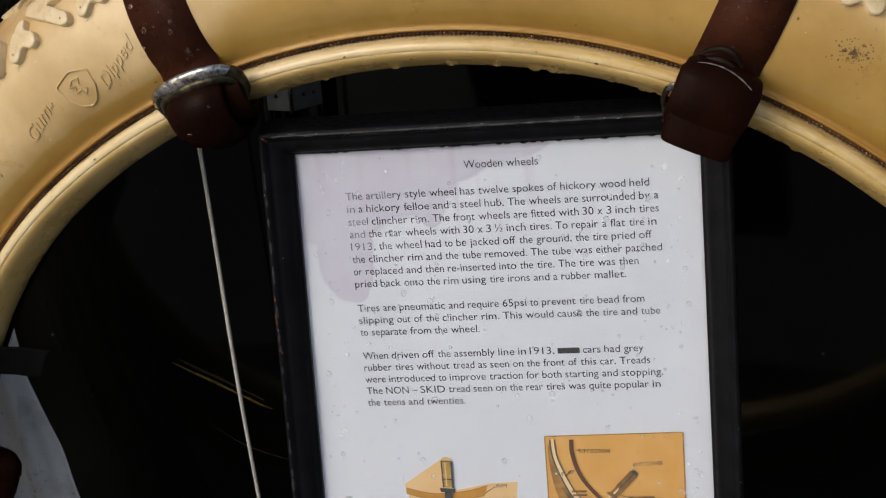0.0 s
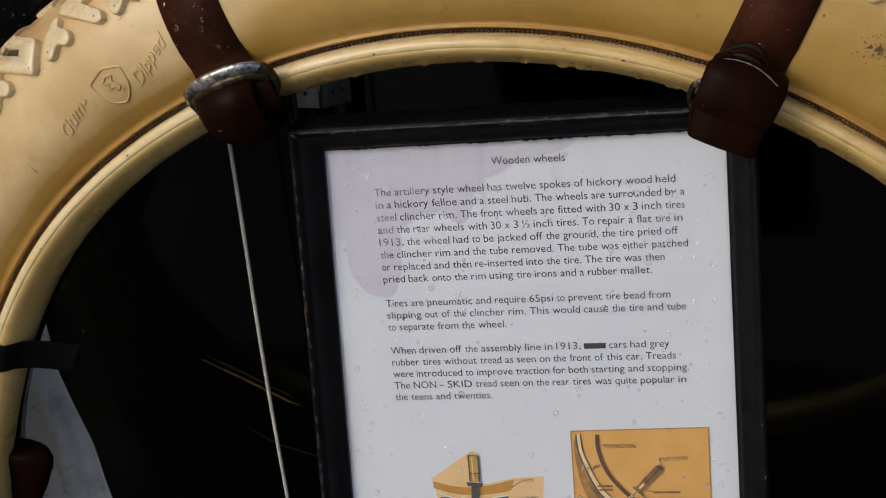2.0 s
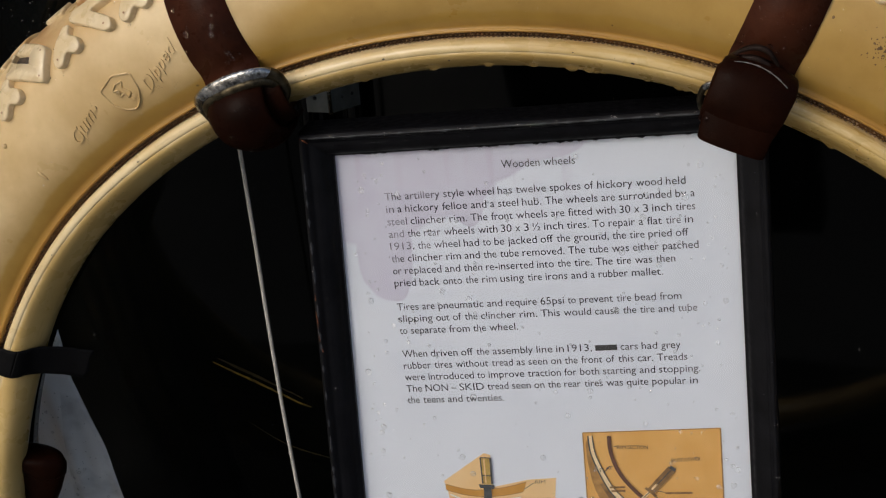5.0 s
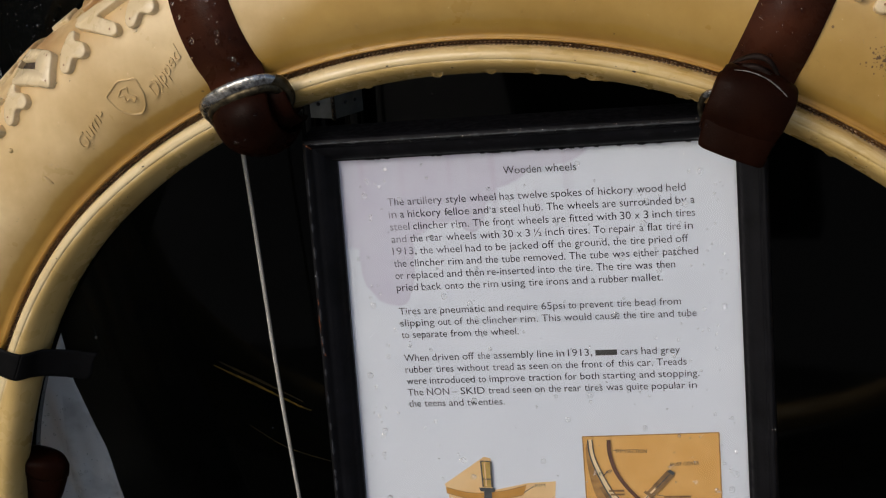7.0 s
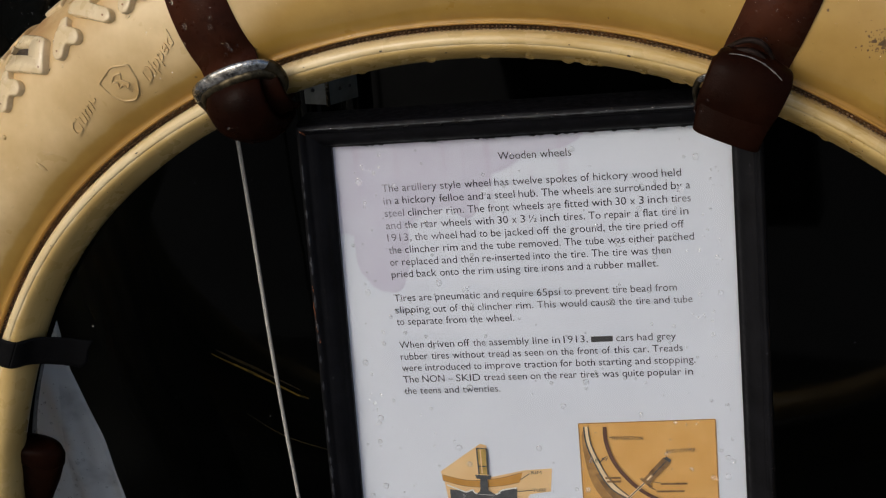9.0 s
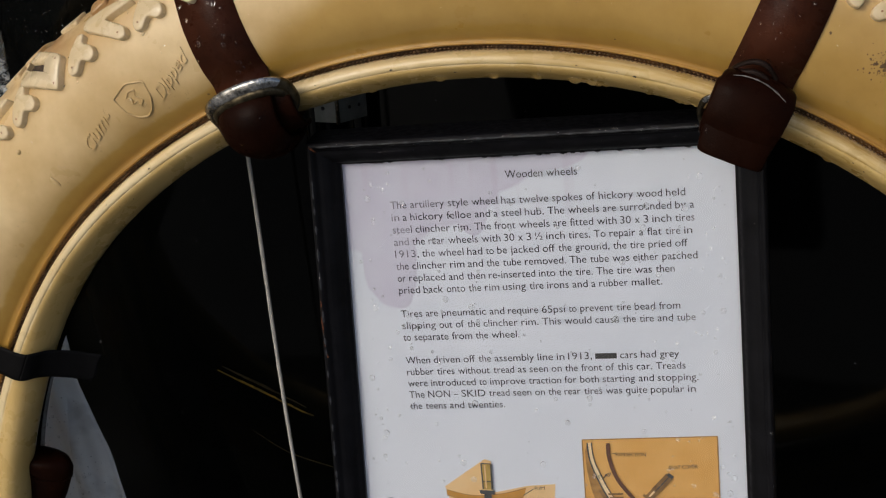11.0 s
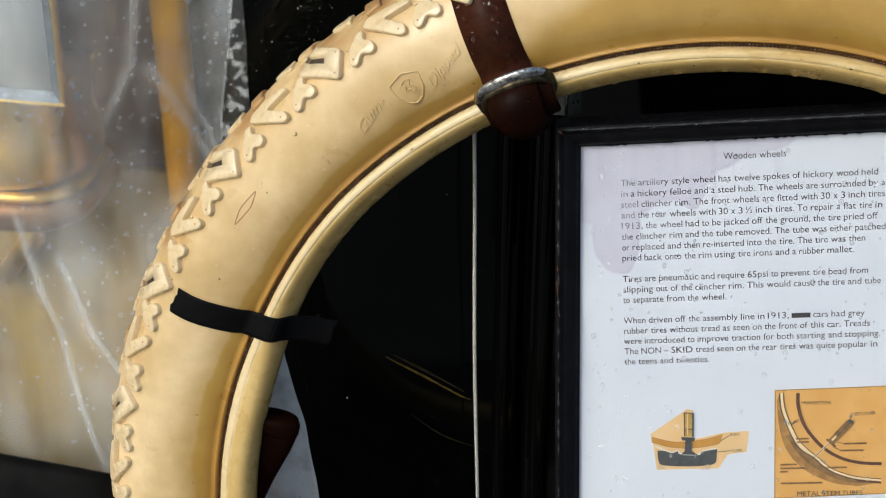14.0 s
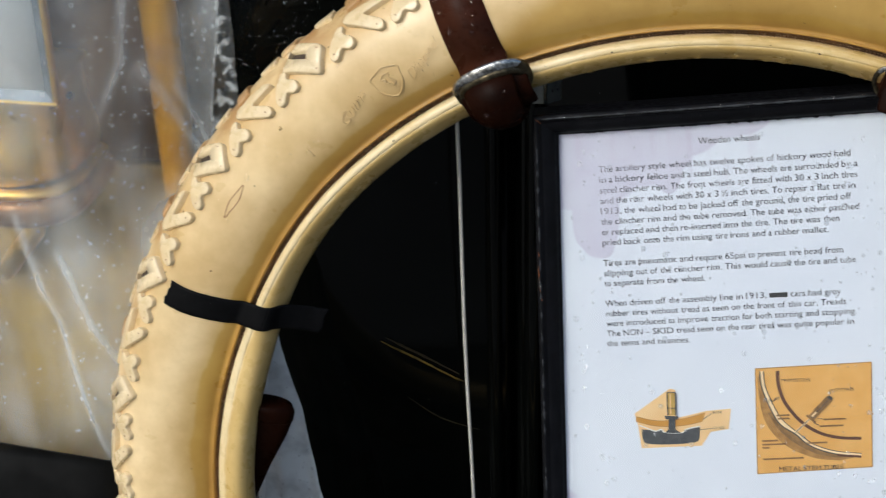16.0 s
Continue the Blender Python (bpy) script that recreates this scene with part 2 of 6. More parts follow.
def plastic_material():
    """Thin clear sheeting, hazy and wet: gloss over a mix of clear, blurred and milky."""
    m, n, l, p = material("clear_plastic_sheet")
    out = n["Material Output"]
    n.remove(p)
    tc = n.new("ShaderNodeTexCoord")
    sep = n.new("ShaderNodeSeparateXYZ")
    l.new(tc.outputs["UV"], sep.inputs[0])
    edge, z = sep.outputs[0], sep.outputs[1]
    see = n.new("ShaderNodeBsdfTransparent")
    see.inputs["Color"].default_value = (0.98, 0.985, 0.99, 1)
    gloss = n.new("ShaderNodeBsdfGlossy")
    l.new(ramp(n, l, noise_node(n, l, 11, 4), [(0.3, (0.06,) * 3), (0.75, (0.22,) * 3)]), gloss.inputs["Roughness"])
    facing = n.new("ShaderNodeLayerWeight")
    facing.inputs["Blend"].default_value = 0.5
    shine = math_node(n, l, "ADD", 0.045, math_node(n, l, "MULTIPLY", math_node(n, l, "POWER", facing.outputs["Facing"], 4.0), 0.7))
    soft = n.new("ShaderNodeBsdfRefraction")
    soft.inputs["IOR"].default_value, soft.inputs["Roughness"].default_value = 1.03, 0.26
    soft.inputs["Color"].default_value = (0.98, 0.985, 0.99, 1)
    core = n.new("ShaderNodeMixShader")
    l.new(ramp(n, l, noise_node(n, l, 13, 3), [(0.35, (0.30,) * 3), (0.65, (0.72,) * 3)]), core.inputs["Fac"])
    l.new(see.outputs[0], core.inputs[1])
    l.new(soft.outputs[0], core.inputs[2])
    film = n.new("ShaderNodeMixShader")
    l.new(shine, film.inputs["Fac"])
    l.new(core.outputs[0], film.inputs[1])
    l.new(gloss.outputs[0], film.inputs[2])
    milk = n.new("ShaderNodeBsdfDiffuse")
    l.new(ramp(n, l, noise_node(n, l, 9, 3), [(0.38, (0.86, 0.92, 0.95)), (0.62, (0.93, 0.94, 0.93))]), milk.inputs["Color"])
    mix = n.new("ShaderNodeMixShader")
    # haze in long soft folds
    mp = n.new("ShaderNodeMapping")
    mp.inputs["Rotation"].default_value = (0, radians(28), 0)
    mp.inputs["Scale"].default_value = (18, 1, 3.0)
    l.new(tc.outputs["Object"], mp.inputs["Vector"])
    fold = noise_node(n, l, 1.0, 5, 0.6, vec=mp.outputs[0])
    haze = ramp(n, l, fold, [(0.37, (0.05,) * 3), (0.74, (0.30,) * 3)])
    haze = math_node(n, l, "MULTIPLY", haze, ramp(n, l, noise_node(n, l, 24, 4), [(0.32, (0.45,) * 3), (0.68, (1.35,) * 3)]))
    # pale lines painted on the creases for the sky they catch
    at = n.new("ShaderNodeAttribute")
    at.attribute_name = "crease"
    haze = math_node(n, l, "ADD", haze, math_node(n, l, "MULTIPLY", at.outputs["Fac"], 0.19))
    # whitened low down by the free edge; reflected brightness is put into the milk
    low_white = math_node(n, l, "MULTIPLY", span(n, l, edge, 0.085, 0.045), span(n, l, z, 1.03, 0.98))
    low_white = math_node(n, l, "MULTIPLY", low_white, ramp(n, l, fold, [(0.35, (0.96,) * 3), (0.58, (1.0,) * 3)]))
    # strips of one, two or three layers, parted by nearly upright fold edges
    place = n.new("ShaderNodeSeparateXYZ")
    l.new(tc.outputs["Object"], place.inputs[0])
    across = math_node(n, l, "SUBTRACT", place.outputs[0], math_node(n, l, "MULTIPLY", place.outputs[2], 0.1137))
    across = math_node(n, l, "ADD", across, math_node(n, l, "MULTIPLY", math_node(n, l, "SUBTRACT", noise_node(n, l, 45, 3), 0.5), 0.0028))
    single = math_node(n, l, "MULTIPLY", span(n, l, across, -0.4131, -0.4121), ramp(n, l, noise_node(n, l, 34, 3), [(0.42, (0.02,) * 3), (0.60, (0.32,) * 3)]))
    gap = math_node(n, l, "MULTIPLY", span(n, l, across, -0.4295, -0.4302), span(n, l, across, -0.4400, -0.4380))
    gap = math_node(n, l, "MULTIPLY", math_node(n, l, "MULTIPLY", gap, span(n, l, z, 0.905, 0.885)), 0.62)
    layers = math_node(n, l, "SUBTRACT", math_node(n, l, "SUBTRACT", 1.0, single), gap)
    haze = math_node(n, l, "MULTIPLY", math_node(n, l, "ADD", haze, low_white, True), layers)
    # doubled hem: clear film with trapped pale patches
    width = math_node(n, l, "ADD", 0.007, math_node(n, l, "MULTIPLY", math_node(n, l, "SUBTRACT", 1.147, z), 0.15))
    inside = span(n, l, math_node(n, l, "SUBTRACT", width, edge), -0.0004, 0.0004)
    upper = span(n, l, z, 1.02, 1.03)
    hem = math_node(n, l, "MULTIPLY", inside, upper)
    line = math_node(n, l, "MULTIPLY", span(n, l, math_node(n, l, "ABSOLUTE", math_node(n, l, "SUBTRACT", width, edge)), 0.0011, 0.0005), upper)
    patch = ramp(n, l, noise_node(n, l, 120, 3, 0.5), [(0.52, (0.02,) * 3), (0.57, (0.26,) * 3)])
    m1 = n.new("ShaderNodeMix")
    l.new(hem, m1.inputs[0])
    l.new(haze, m1.inputs[2])
    l.new(patch, m1.inputs[3])
    fac = math_node(n, l, "ADD", m1.outputs[0], math_node(n, l, "MULTIPLY", line, 0.10), True)
    l.new(fac, mix.inputs["Fac"])
    # the milky film is wet too
    wet = n.new("ShaderNodeMixShader")
    l.new(shine, wet.inputs["Fac"])
    l.new(milk.outputs[0], wet.inputs[1])
    l.new(gloss.outputs[0], wet.inputs[2])
    l.new(film.outputs[0], mix.inputs[1])
    l.new(wet.outputs[0], mix.inputs[2])
    l.new(mix.outputs[0], out.inputs["Surface"])
    b = n.new("ShaderNodeBump")
    b.inputs["Strength"].default_value, b.inputs["Distance"].default_value = 0.55, 0.014
    l.new(fold, b.inputs["Height"])
    l.new(b.outputs["Normal"], gloss.inputs["Normal"])
    return m


def clear(name, ior, tint, rough=0.0, through_share=1.0):
    m, n, l, p = material(name)
    p.inputs["Transmission Weight"].default_value = through_share
    p.inputs["IOR"].default_value, p.inputs["Roughness"].default_value = ior, rough
    p.inputs["Base Color"].default_value = (*tint, 1)
    return m


def pane_material():
    m, n, l, p = material("picture_glass")
    t = n.new("ShaderNodeBsdfTransparent")
    g = n.new("ShaderNodeBsdfGlossy")
    g.inputs["Roughness"].default_value = 0.06
    f = n.new("ShaderNodeFresnel")
    f.inputs["IOR"].default_value = 1.45
    mix = n.new("ShaderNodeMixShader")
    l.new(f.outputs[0], mix.inputs["Fac"])
    l.new(t.outputs[0], mix.inputs[1])
    l.new(g.outputs[0], mix.inputs[2])
    l.new(mix.outputs[0], n["Material Output"].inputs["Surface"])
    return m


def rim_material():
    """Cream paint on the rolled edge, more ochre down the inner side."""
    m, n, l, p = material("cream_rim_paint")
    base = ramp(n, l, noise_node(n, l, 30, 6), [(0.3, (0.72, 0.55, 0.27)), (0.7, (0.82, 0.68, 0.41))])
    rr = math_node(n, l, "ADD", radial(n, l), math_node(n, l, "MULTIPLY", math_node(n, l, "SUBTRACT", noise_node(n, l, 60, 4), 0.5), 0.003))
    old = span(n, l, rr, 0.3108, 0.3090)
    tone = ramp(n, l, noise_node(n, l, 22, 5), [(0.35, (0.48, 0.29, 0.055)), (0.7, (0.66, 0.46, 0.15))])
    sep = n.new("ShaderNodeSeparateXYZ")
    l.new(n.new("ShaderNodeTexCoord").outputs["Object"], sep.inputs[0])
    # brush marks that run round the rim, more ochre on one stretch
    com = n.new("ShaderNodeCombineXYZ")
    l.new(math_node(n, l, "MULTIPLY", radial(n, l), 420.0), com.inputs[0])
    l.new(math_node(n, l, "MULTIPLY", math_node(n, l, "ARCTAN2", sep.outputs[0], sep.outputs[2]), 14.0), com.inputs[1])
    l.new(math_node(n, l, "MULTIPLY", sep.outputs[1], 420.0), com.inputs[2])
    brush = noise_node(n, l, 1.0, 4, 0.6, vec=com.outputs[0])
    ochre_stretch = math_node(n, l, "MULTIPLY", span(n, l, sep.outputs[0], -0.10, 0.12), span(n, l, brush, 0.15, 0.70))
    amount = math_node(n, l, "MAXIMUM", math_node(n, l, "MULTIPLY", old, 0.78), math_node(n, l, "MULTIPLY", ochre_stretch, 0.95))
    base = mixed(n, l, amount, base, tone)
    base = mixed(n, l, math_node(n, l, "MULTIPLY", span(n, l, brush, 0.54, 0.75), 0.30), base, (0.36, 0.22, 0.05))
    l.new(base, p.inputs["Base Color"])
    l.new(ramp(n, l, noise_node(n, l, 90, 3), [(0.3, (0.22,) * 3), (0.7, (0.38,) * 3)]), p.inputs["Roughness"])
    p.inputs["Coat Weight"].default_value = 0.2
    bump(n, l, p, noise_node(n, l, 140, 4), 0.08, 0.0006)
    return m


def wood_material(name, lo, hi):
    m, n, l, p = material(name)
    mp = n.new("ShaderNodeMapping")
    mp.inputs["Scale"].default_value = (40, 8, 4)
    l.new(n.new("ShaderNodeTexCoord").outputs["Object"], mp.inputs["Vector"])
    grain = noise_node(n, l, 1.0, 6, 0.6, vec=mp.outputs[0])
    c = ramp(n, l, grain, [(0.3, lo), (0.7, hi)])
    l.new(mixed(n, l, ramp(n, l, noise_node(n, l, 9, 3), [(0.4, (0, 0, 0)), (0.65, (0.7,) * 3)]), c, tuple(0.45 * v for v in lo)), p.inputs["Base Color"])
    p.inputs["Roughness"].default_value = 0.35
    p.inputs["Coat Weight"].default_value = 0.3
    bump(n, l, p, grain, 0.1, 0.001)
    return m


RUBBER = rubber_material()
RIM_PAINT = rim_material()
KNURL = plain("dirty_bead_cord", (0.045, 0.022, 0.012), (0.46, 0.31, 0.19), 0.4, 420)
LEATHER = leather_material(tone=0.82, spec=0.07)
# darker copy of the strap leather, with the hanging parts' shade in its colour
SHADED_LEATHER = leather_material("shaded_leather", 0.22, 0.03)
LEATHER_EDGE = plain("cut_leather_edge", (0.008, 0.005, 0.004), (0.024, 0.015, 0.012), 0.5, 200, spec=0.08)
EDGE_HIGHLIGHT = plain("edge_highlight", (0.06, 0.05, 0.045), (0.30, 0.28, 0.27), 0.4, 300)
CHROME = plain("worn_chrome", (0.05, 0.045, 0.035), (0.78, 0.77, 0.75), 0.20, 330, metal=1.0, relief=0.6, dist=0.0009)
SCUFF = plain("brown_scuff", (0.22, 0.09, 0.04), (0.46, 0.24, 0.12), 0.6, 300)
MOULD_SPOT = plain("black_mould", (0.08, 0.045, 0.02), (0.26, 0.15, 0.06), 0.7, 300)
TARNISH = plain("tarnished_steel", (0.015, 0.012, 0.008), (0.14, 0.115, 0.07), 0.36, 260, metal=0.9, relief=0.2)
TAPE = plain("black_tape", (0.0020, 0.0020, 0.0023), (0.0045, 0.0045, 0.0052), 0.6, 90, relief=0.15, spec=0.08)
PAPER = paper_material()
INK = ink_material("black_ink", (0.022, 0.022, 0.030), (0.33, 0.32, 0.38))
GREY_INK = ink_material("grey_ink", (0.05, 0.05, 0.05), (0.14, 0.13, 0.12))
FRAME_BLACK = plain("black_lacquered_wood", (0.0022, 0.0022, 0.003), (0.007, 0.007, 0.009), 0.42, 90, relief=0.4, fine=260, spec=0.15)
GREY_RIDGE = plain("mottled_grey_edge", (0.003, 0.003, 0.004), (0.05, 0.054, 0.064), 0.45, 700, relief=0.4)
BARE_WOOD = plain("bare_orange_wood", (0.08, 0.022, 0.007), (0.34, 0.10, 0.03), 0.6, 500)
BODY_BLACK = black_paint()
FENDER_BLACK = plain("dusty_black_enamel", (0.003, 0.003, 0.003), (0.008, 0.008, 0.008), 0.55, 40, relief=0.1, spec=0.06)
DARK_BACKING = wood_material("dark_backing_board", (0.09, 0.056, 0.034), (0.20, 0.125, 0.075))
REFLECTION_AMBER = wood_material("amber_reflection_board", (0.38, 0.245, 0.055), (0.58, 0.41, 0.12))
# paler than the casing: worn rubber, with the sky's sheen in its colour
WORN_SHEEN = plain("worn_sheen_rubber", (0.66, 0.50, 0.26), (0.82, 0.68, 0.45), 0.28, 60, relief=0.14, coat=0.25)
SLOT_SHADE_CHIP = plain("slot_shade_and_chips", (0.02, 0.014, 0.010), (0.07, 0.048, 0.03), 0.8, 300)
BRASS = plain("polished_brass", (0.78, 0.48, 0.09), (0.92, 0.64, 0.18), 0.36, 25, metal=1.0, relief=0.06)
PLATED = plain("dull_plated_steel", (0.20, 0.23, 0.26), (0.32, 0.37, 0.41), 0.55, 60, metal=0.7, relief=0.05)
COPPER = plain("brown_copper", (0.24, 0.11, 0.04), (0.46, 0.25, 0.09), 0.4, 60, metal=0.8, relief=0.1)
VARNISH = plain("amber_varnish", (0.56, 0.25, 0.006), (0.90, 0.50, 0.03), 0.3, 14, coat=0.3)
FAINT_REFLECTION = plain("faint_gold_reflection", (0.002, 0.0015, 0.001), (0.045, 0.032, 0.006), 0.4, 260)
GOLD_REFLECTION = plain("gold_coachline", (0.010, 0.007, 0.001), (0.26, 0.175, 0.022), 0.4, 230)
PLASTIC = plastic_material()
WATER = clear("rain_water", 1.33, (1, 1, 1))
BEAD_WATER = clear("beaded_rain_water", 1.25, (0.97, 0.98, 0.99), 0.03, 0.93)
# white mixed into the water stands in for the drops' sky glint
GLINT_WATER = clear("glint_white_rain_water", 1.33, (0.9, 0.93, 0.95), 0.05, 0.82)
GLINT_RIM_WATER = clear("glint_white_drop_rim", 1.33, (0.93, 0.95, 0.96), 0.1, 0.45)
# nearly opaque white: the sky's reflection is put into the pane's colour
SKY_WHITE_GLASS = clear("sky_white_lamp_glass", 1.45, (0.93, 0.97, 0.95), 0.25, 0.06)
GLASS = pane_material()
CORD = plain("white_cord", (0.52, 0.50, 0.46), (0.66, 0.64, 0.60), 0.7, 500)
PEACH = plain("peach_print", (0.78, 0.52, 0.24), (0.84, 0.60, 0.32), 0.6, 60)
ORANGE = plain("orange_print", (0.70, 0.38, 0.10), (0.78, 0.46, 0.15), 0.6, 60)
OCHRE = plain("ochre_print", (0.50, 0.24, 0.04), (0.62, 0.32, 0.07), 0.6, 80)
GOLD_PRINT = plain("gold_print", (0.38, 0.24, 0.05), (0.60, 0.42, 0.12), 0.6, 300)
SLATE = plain("dark_grey_print", (0.05, 0.055, 0.06), (0.10, 0.105, 0.11), 0.6, 250)
UMBER = plain("umber_print", (0.10, 0.045, 0.03), (0.16, 0.08, 0.05), 0.6, 250)
SHADE_PRINT = plain("brown_shaded_print", (0.28, 0.15, 0.05), (0.50, 0.28, 0.09), 0.6, 200)
PALE_PRINT = plain("pale_peach_print", (0.86, 0.64, 0.36), (0.92, 0.72, 0.44), 0.6, 60)
DARK_PRINT = plain("dark_brown_print", (0.16, 0.09, 0.04), (0.34, 0.20, 0.08), 0.6, 220)
PAPER_WHITE = plain("white_print", (0.72, 0.72, 0.70), (0.80, 0.80, 0.78), 0.6, 60)
ASPHALT = plain("wet_asphalt", (0.07, 0.072, 0.075), (0.13, 0.133, 0.138), 0.5, 8, relief=0.5, fine=90, dist=0.004)
HINGE_GREY = plain("grey_hinge_steel", (0.13, 0.138, 0.125), (0.25, 0.26, 0.235), 0.4, 120)
SCREW_DARK = plain("dark_screw", (0.01, 0.01, 0.01), (0.03, 0.03, 0.03), 0.5, 120)

# ---- building helpers ----
def mesh_of(name, bm, mat, smooth=True):
    me = bpy.data.meshes.new(name)
    bm.to_mesh(me)
    bm.free()
    for m in (mat if isinstance(mat, (list, tuple)) else [mat]):
        me.materials.append(m)
    if smooth:
        me.polygons.foreach_set("use_smooth", [True] * len(me.polygons))
    return me


def part(name, bm, mat, parent, label="", smooth=True):
    ob = new(name, mesh_of(name, bm, mat, smooth))
    ob.parent = parent
    if label:
        ob["label"] = label
    return ob


def thing(name, m, label, category, group="", kind=""):
    ob = new(name)
    ob.empty_display_size = 0.05
    ob.matrix_world = m
    return tagged(ob, label, category, group, kind)


def whole(name, bm, mat, m, label, category, group="", kind="", smooth=True):
    ob = new(name, mesh_of(name, bm, mat, smooth))
    ob.matrix_world = m
    return tagged(ob, label, category, group, kind)


def lathe(bm, profile, steps, closed=False, axis="Y", a0=0.0, a1=2 * math.pi):
    """Turn a profile of (radius, along) about an axis through the origin."""
    full = abs(a1 - a0 - 2 * math.pi) < 1e-6
    rings = []
    for i in range(steps if full else steps + 1):
        a = a0 + (a1 - a0) * i / steps
        s, c = math.sin(a), math.cos(a)
        rings.append([bm.verts.new((r * s, y, r * c) if axis == "Y" else (r * c, r * s, y)) for r, y in profile])
    k = len(profile)
    for i in range(steps):
        p, q = rings[i], rings[(i + 1) % len(rings)]
        for j in range(k if closed else k - 1):
            bm.faces.new((p[j], p[(j + 1) % k], q[(j + 1) % k], q[j]))
    return rings


def box(bm, lo, hi, bevel=0.0):
    r = bmesh.ops.create_cube(bm, size=1.0)
    vs = r["verts"]
    for v in vs:
        v.co = Vector([lo[i] + (v.co[i] + 0.5) * (hi[i] - lo[i]) for i in range(3)])
    if bevel:
        es = list({e for v in vs for e in v.link_edges})
        bmesh.ops.bevel(bm, geom=es, offset=bevel, segments=2, affect="EDGES", profile=0.5)
    return vs


def sweep(bm, path, section, closed=False, cap=True):
    """Carry a closed section of (side, out) along frames of (point, side axis, out axis)."""
    rings = [[bm.verts.new(p + s * a + o * b) for s, o in section] for p, a, b in path]
    k = len(section)
    for i in range(len(rings) if closed else len(rings) - 1):
        p, q = rings[i], rings[(i + 1) % len(rings)]
        for j in range(k):
            bm.faces.new((p[j], p[(j + 1) % k], q[(j + 1) % k], q[j]))
    if cap and not closed:
        bm.faces.new(rings[0][::-1])
        bm.faces.new(rings[-1])
    bmesh.ops.recalc_face_normals(bm, faces=bm.faces)


def rounded(points, radius, steps=4):
    """A closed outline with its corners rounded."""
    out = []
    n = len(points)
    for i in range(n):
        p, a, b = Vector(points[i]), Vector(points[i - 1]), Vector(points[(i + 1) % n])
        u, v = (a - p), (b - p)
        r = min(radius, u.length * 0.45, v.length * 0.45)
        u, v = p + u.normalized() * r, p + v.normalized() * r
        for k in range(steps + 1):
            t = k / steps
            out.append((1 - t) ** 2 * u + 2 * t * (1 - t) * p + t * t * v)
    return out


def tube(bm, points, radius, sides=8):
    """A round cord through points."""
    pts = [Vector(p) for p in points]
    rings = []
    side = None
    for i, p in enumerate(pts):
        d = (pts[min(i + 1, len(pts) - 1)] - pts[max(i - 1, 0)]).normalized()
        ref = Vector((1, 0, 0)) if abs(d.x) < 0.8 else Vector((0, 0, 1))
        side = (ref - d * ref.dot(d)).normalized() if side is None else (side - d * side.dot(d)).normalized()
        up = d.cross(side)
        r = radius[i] if isinstance(radius, (list, tuple)) else radius
        rings.append([bm.verts.new(p + side * r * math.cos(k * 2 * math.pi / sides) + up * r * math.sin(k * 2 * math.pi / sides)) for k in range(sides)])
    for a, b in zip(rings, rings[1:]):
        for k in range(sides):
            bm.faces.new((a[k], a[(k + 1) % sides], b[(k + 1) % sides], b[k]))
    bm.faces.new(rings[0][::-1])
    bm.faces.new(rings[-1])


def smooth_loop(pts, per=6, closed=True):
    out = []
    n = len(pts)
    for i in range(n if closed else n - 1):
        g = [Vector(pts[(i + k) % n]) if closed else Vector(pts[min(max(i + k, 0), n - 1)]) for k in (-1, 0, 1, 2)]
        for k in range(per):
            t = k / per
            out.append(0.5 * (2 * g[1] + (g[2] - g[0]) * t + (2 * g[0] - 5 * g[1] + 4 * g[2] - g[3]) * t * t + (3 * g[1] - g[0] - 3 * g[2] + g[3]) * t ** 3))
    if not closed:
        out.append(Vector(pts[-1]))
    return out


def text_bmesh(words, width=None, height=None, shear=0.0, extrude=0.0, thin=0.0):
    """Lettering in the built-in font as a mesh in the x-y plane, fitted to a width and an em height."""
    cu = bpy.data.curves.new("lettering", "FONT")
    cu.body, cu.size, cu.shear, cu.extrude, cu.resolution_u = words, 1.0, shear, extrude, 3
    cu.offset = -thin
    ob = bpy.data.objects.new("lettering", cu)
    scene.collection.objects.link(ob)
    me = bpy.data.meshes.new_from_object(ob.evaluated_get(bpy.context.evaluated_depsgraph_get()))
    bm = bmesh.new()
    bm.from_mesh(me)
    bpy.data.objects.remove(ob)
    bpy.data.curves.remove(cu)
    bpy.data.meshes.remove(me)
    lo, hi = min(v.co.x for v in bm.verts), max(v.co.x for v in bm.verts)
    sx = width / (hi - lo) if width else height
    for v in bm.verts:
        v.co = Vector(((v.co.x - lo) * sx, v.co.y * height, v.co.z))
    return bm


# ---- the leaning wheel's own frame: x along, y towards the car, z up the wheel ----
SIZE = 1.0226
LEAN = pose(0.0040, 0.0104, 0.8407, -11.434, -6.592, -2.121) @ Matrix.Scale(SIZE, 4)
# frame of the printed sheet: origin at its title line
SIGN = Matrix.Translation((0.00405, 0.06027, 1.09239)) @ Matrix.Rotation(radians(-13.963), 4, "X") @ Matrix.Rotation(radians(-5.968), 4, "Y")
R0, Y0, SECTION, DEPTH = 0.348, 0.0098, 0.0425, 0.03645   # tyre section: centre, half height, half width


def skin(theta, phi, h=0.0):
    """A point of the tyre's surface: angle round the wheel from the top, angle round the section from the crown."""
    if phi > 1.85:
        h -= 0.0015 * min(1.0, (phi - 1.85) / 0.45) ** 1.5
    r, y = R0 + (SECTION + h) * math.cos(phi), Y0 - (DEPTH + h) * math.sin(phi)
    return Vector((r * math.sin(theta), y, r * math.cos(theta)))


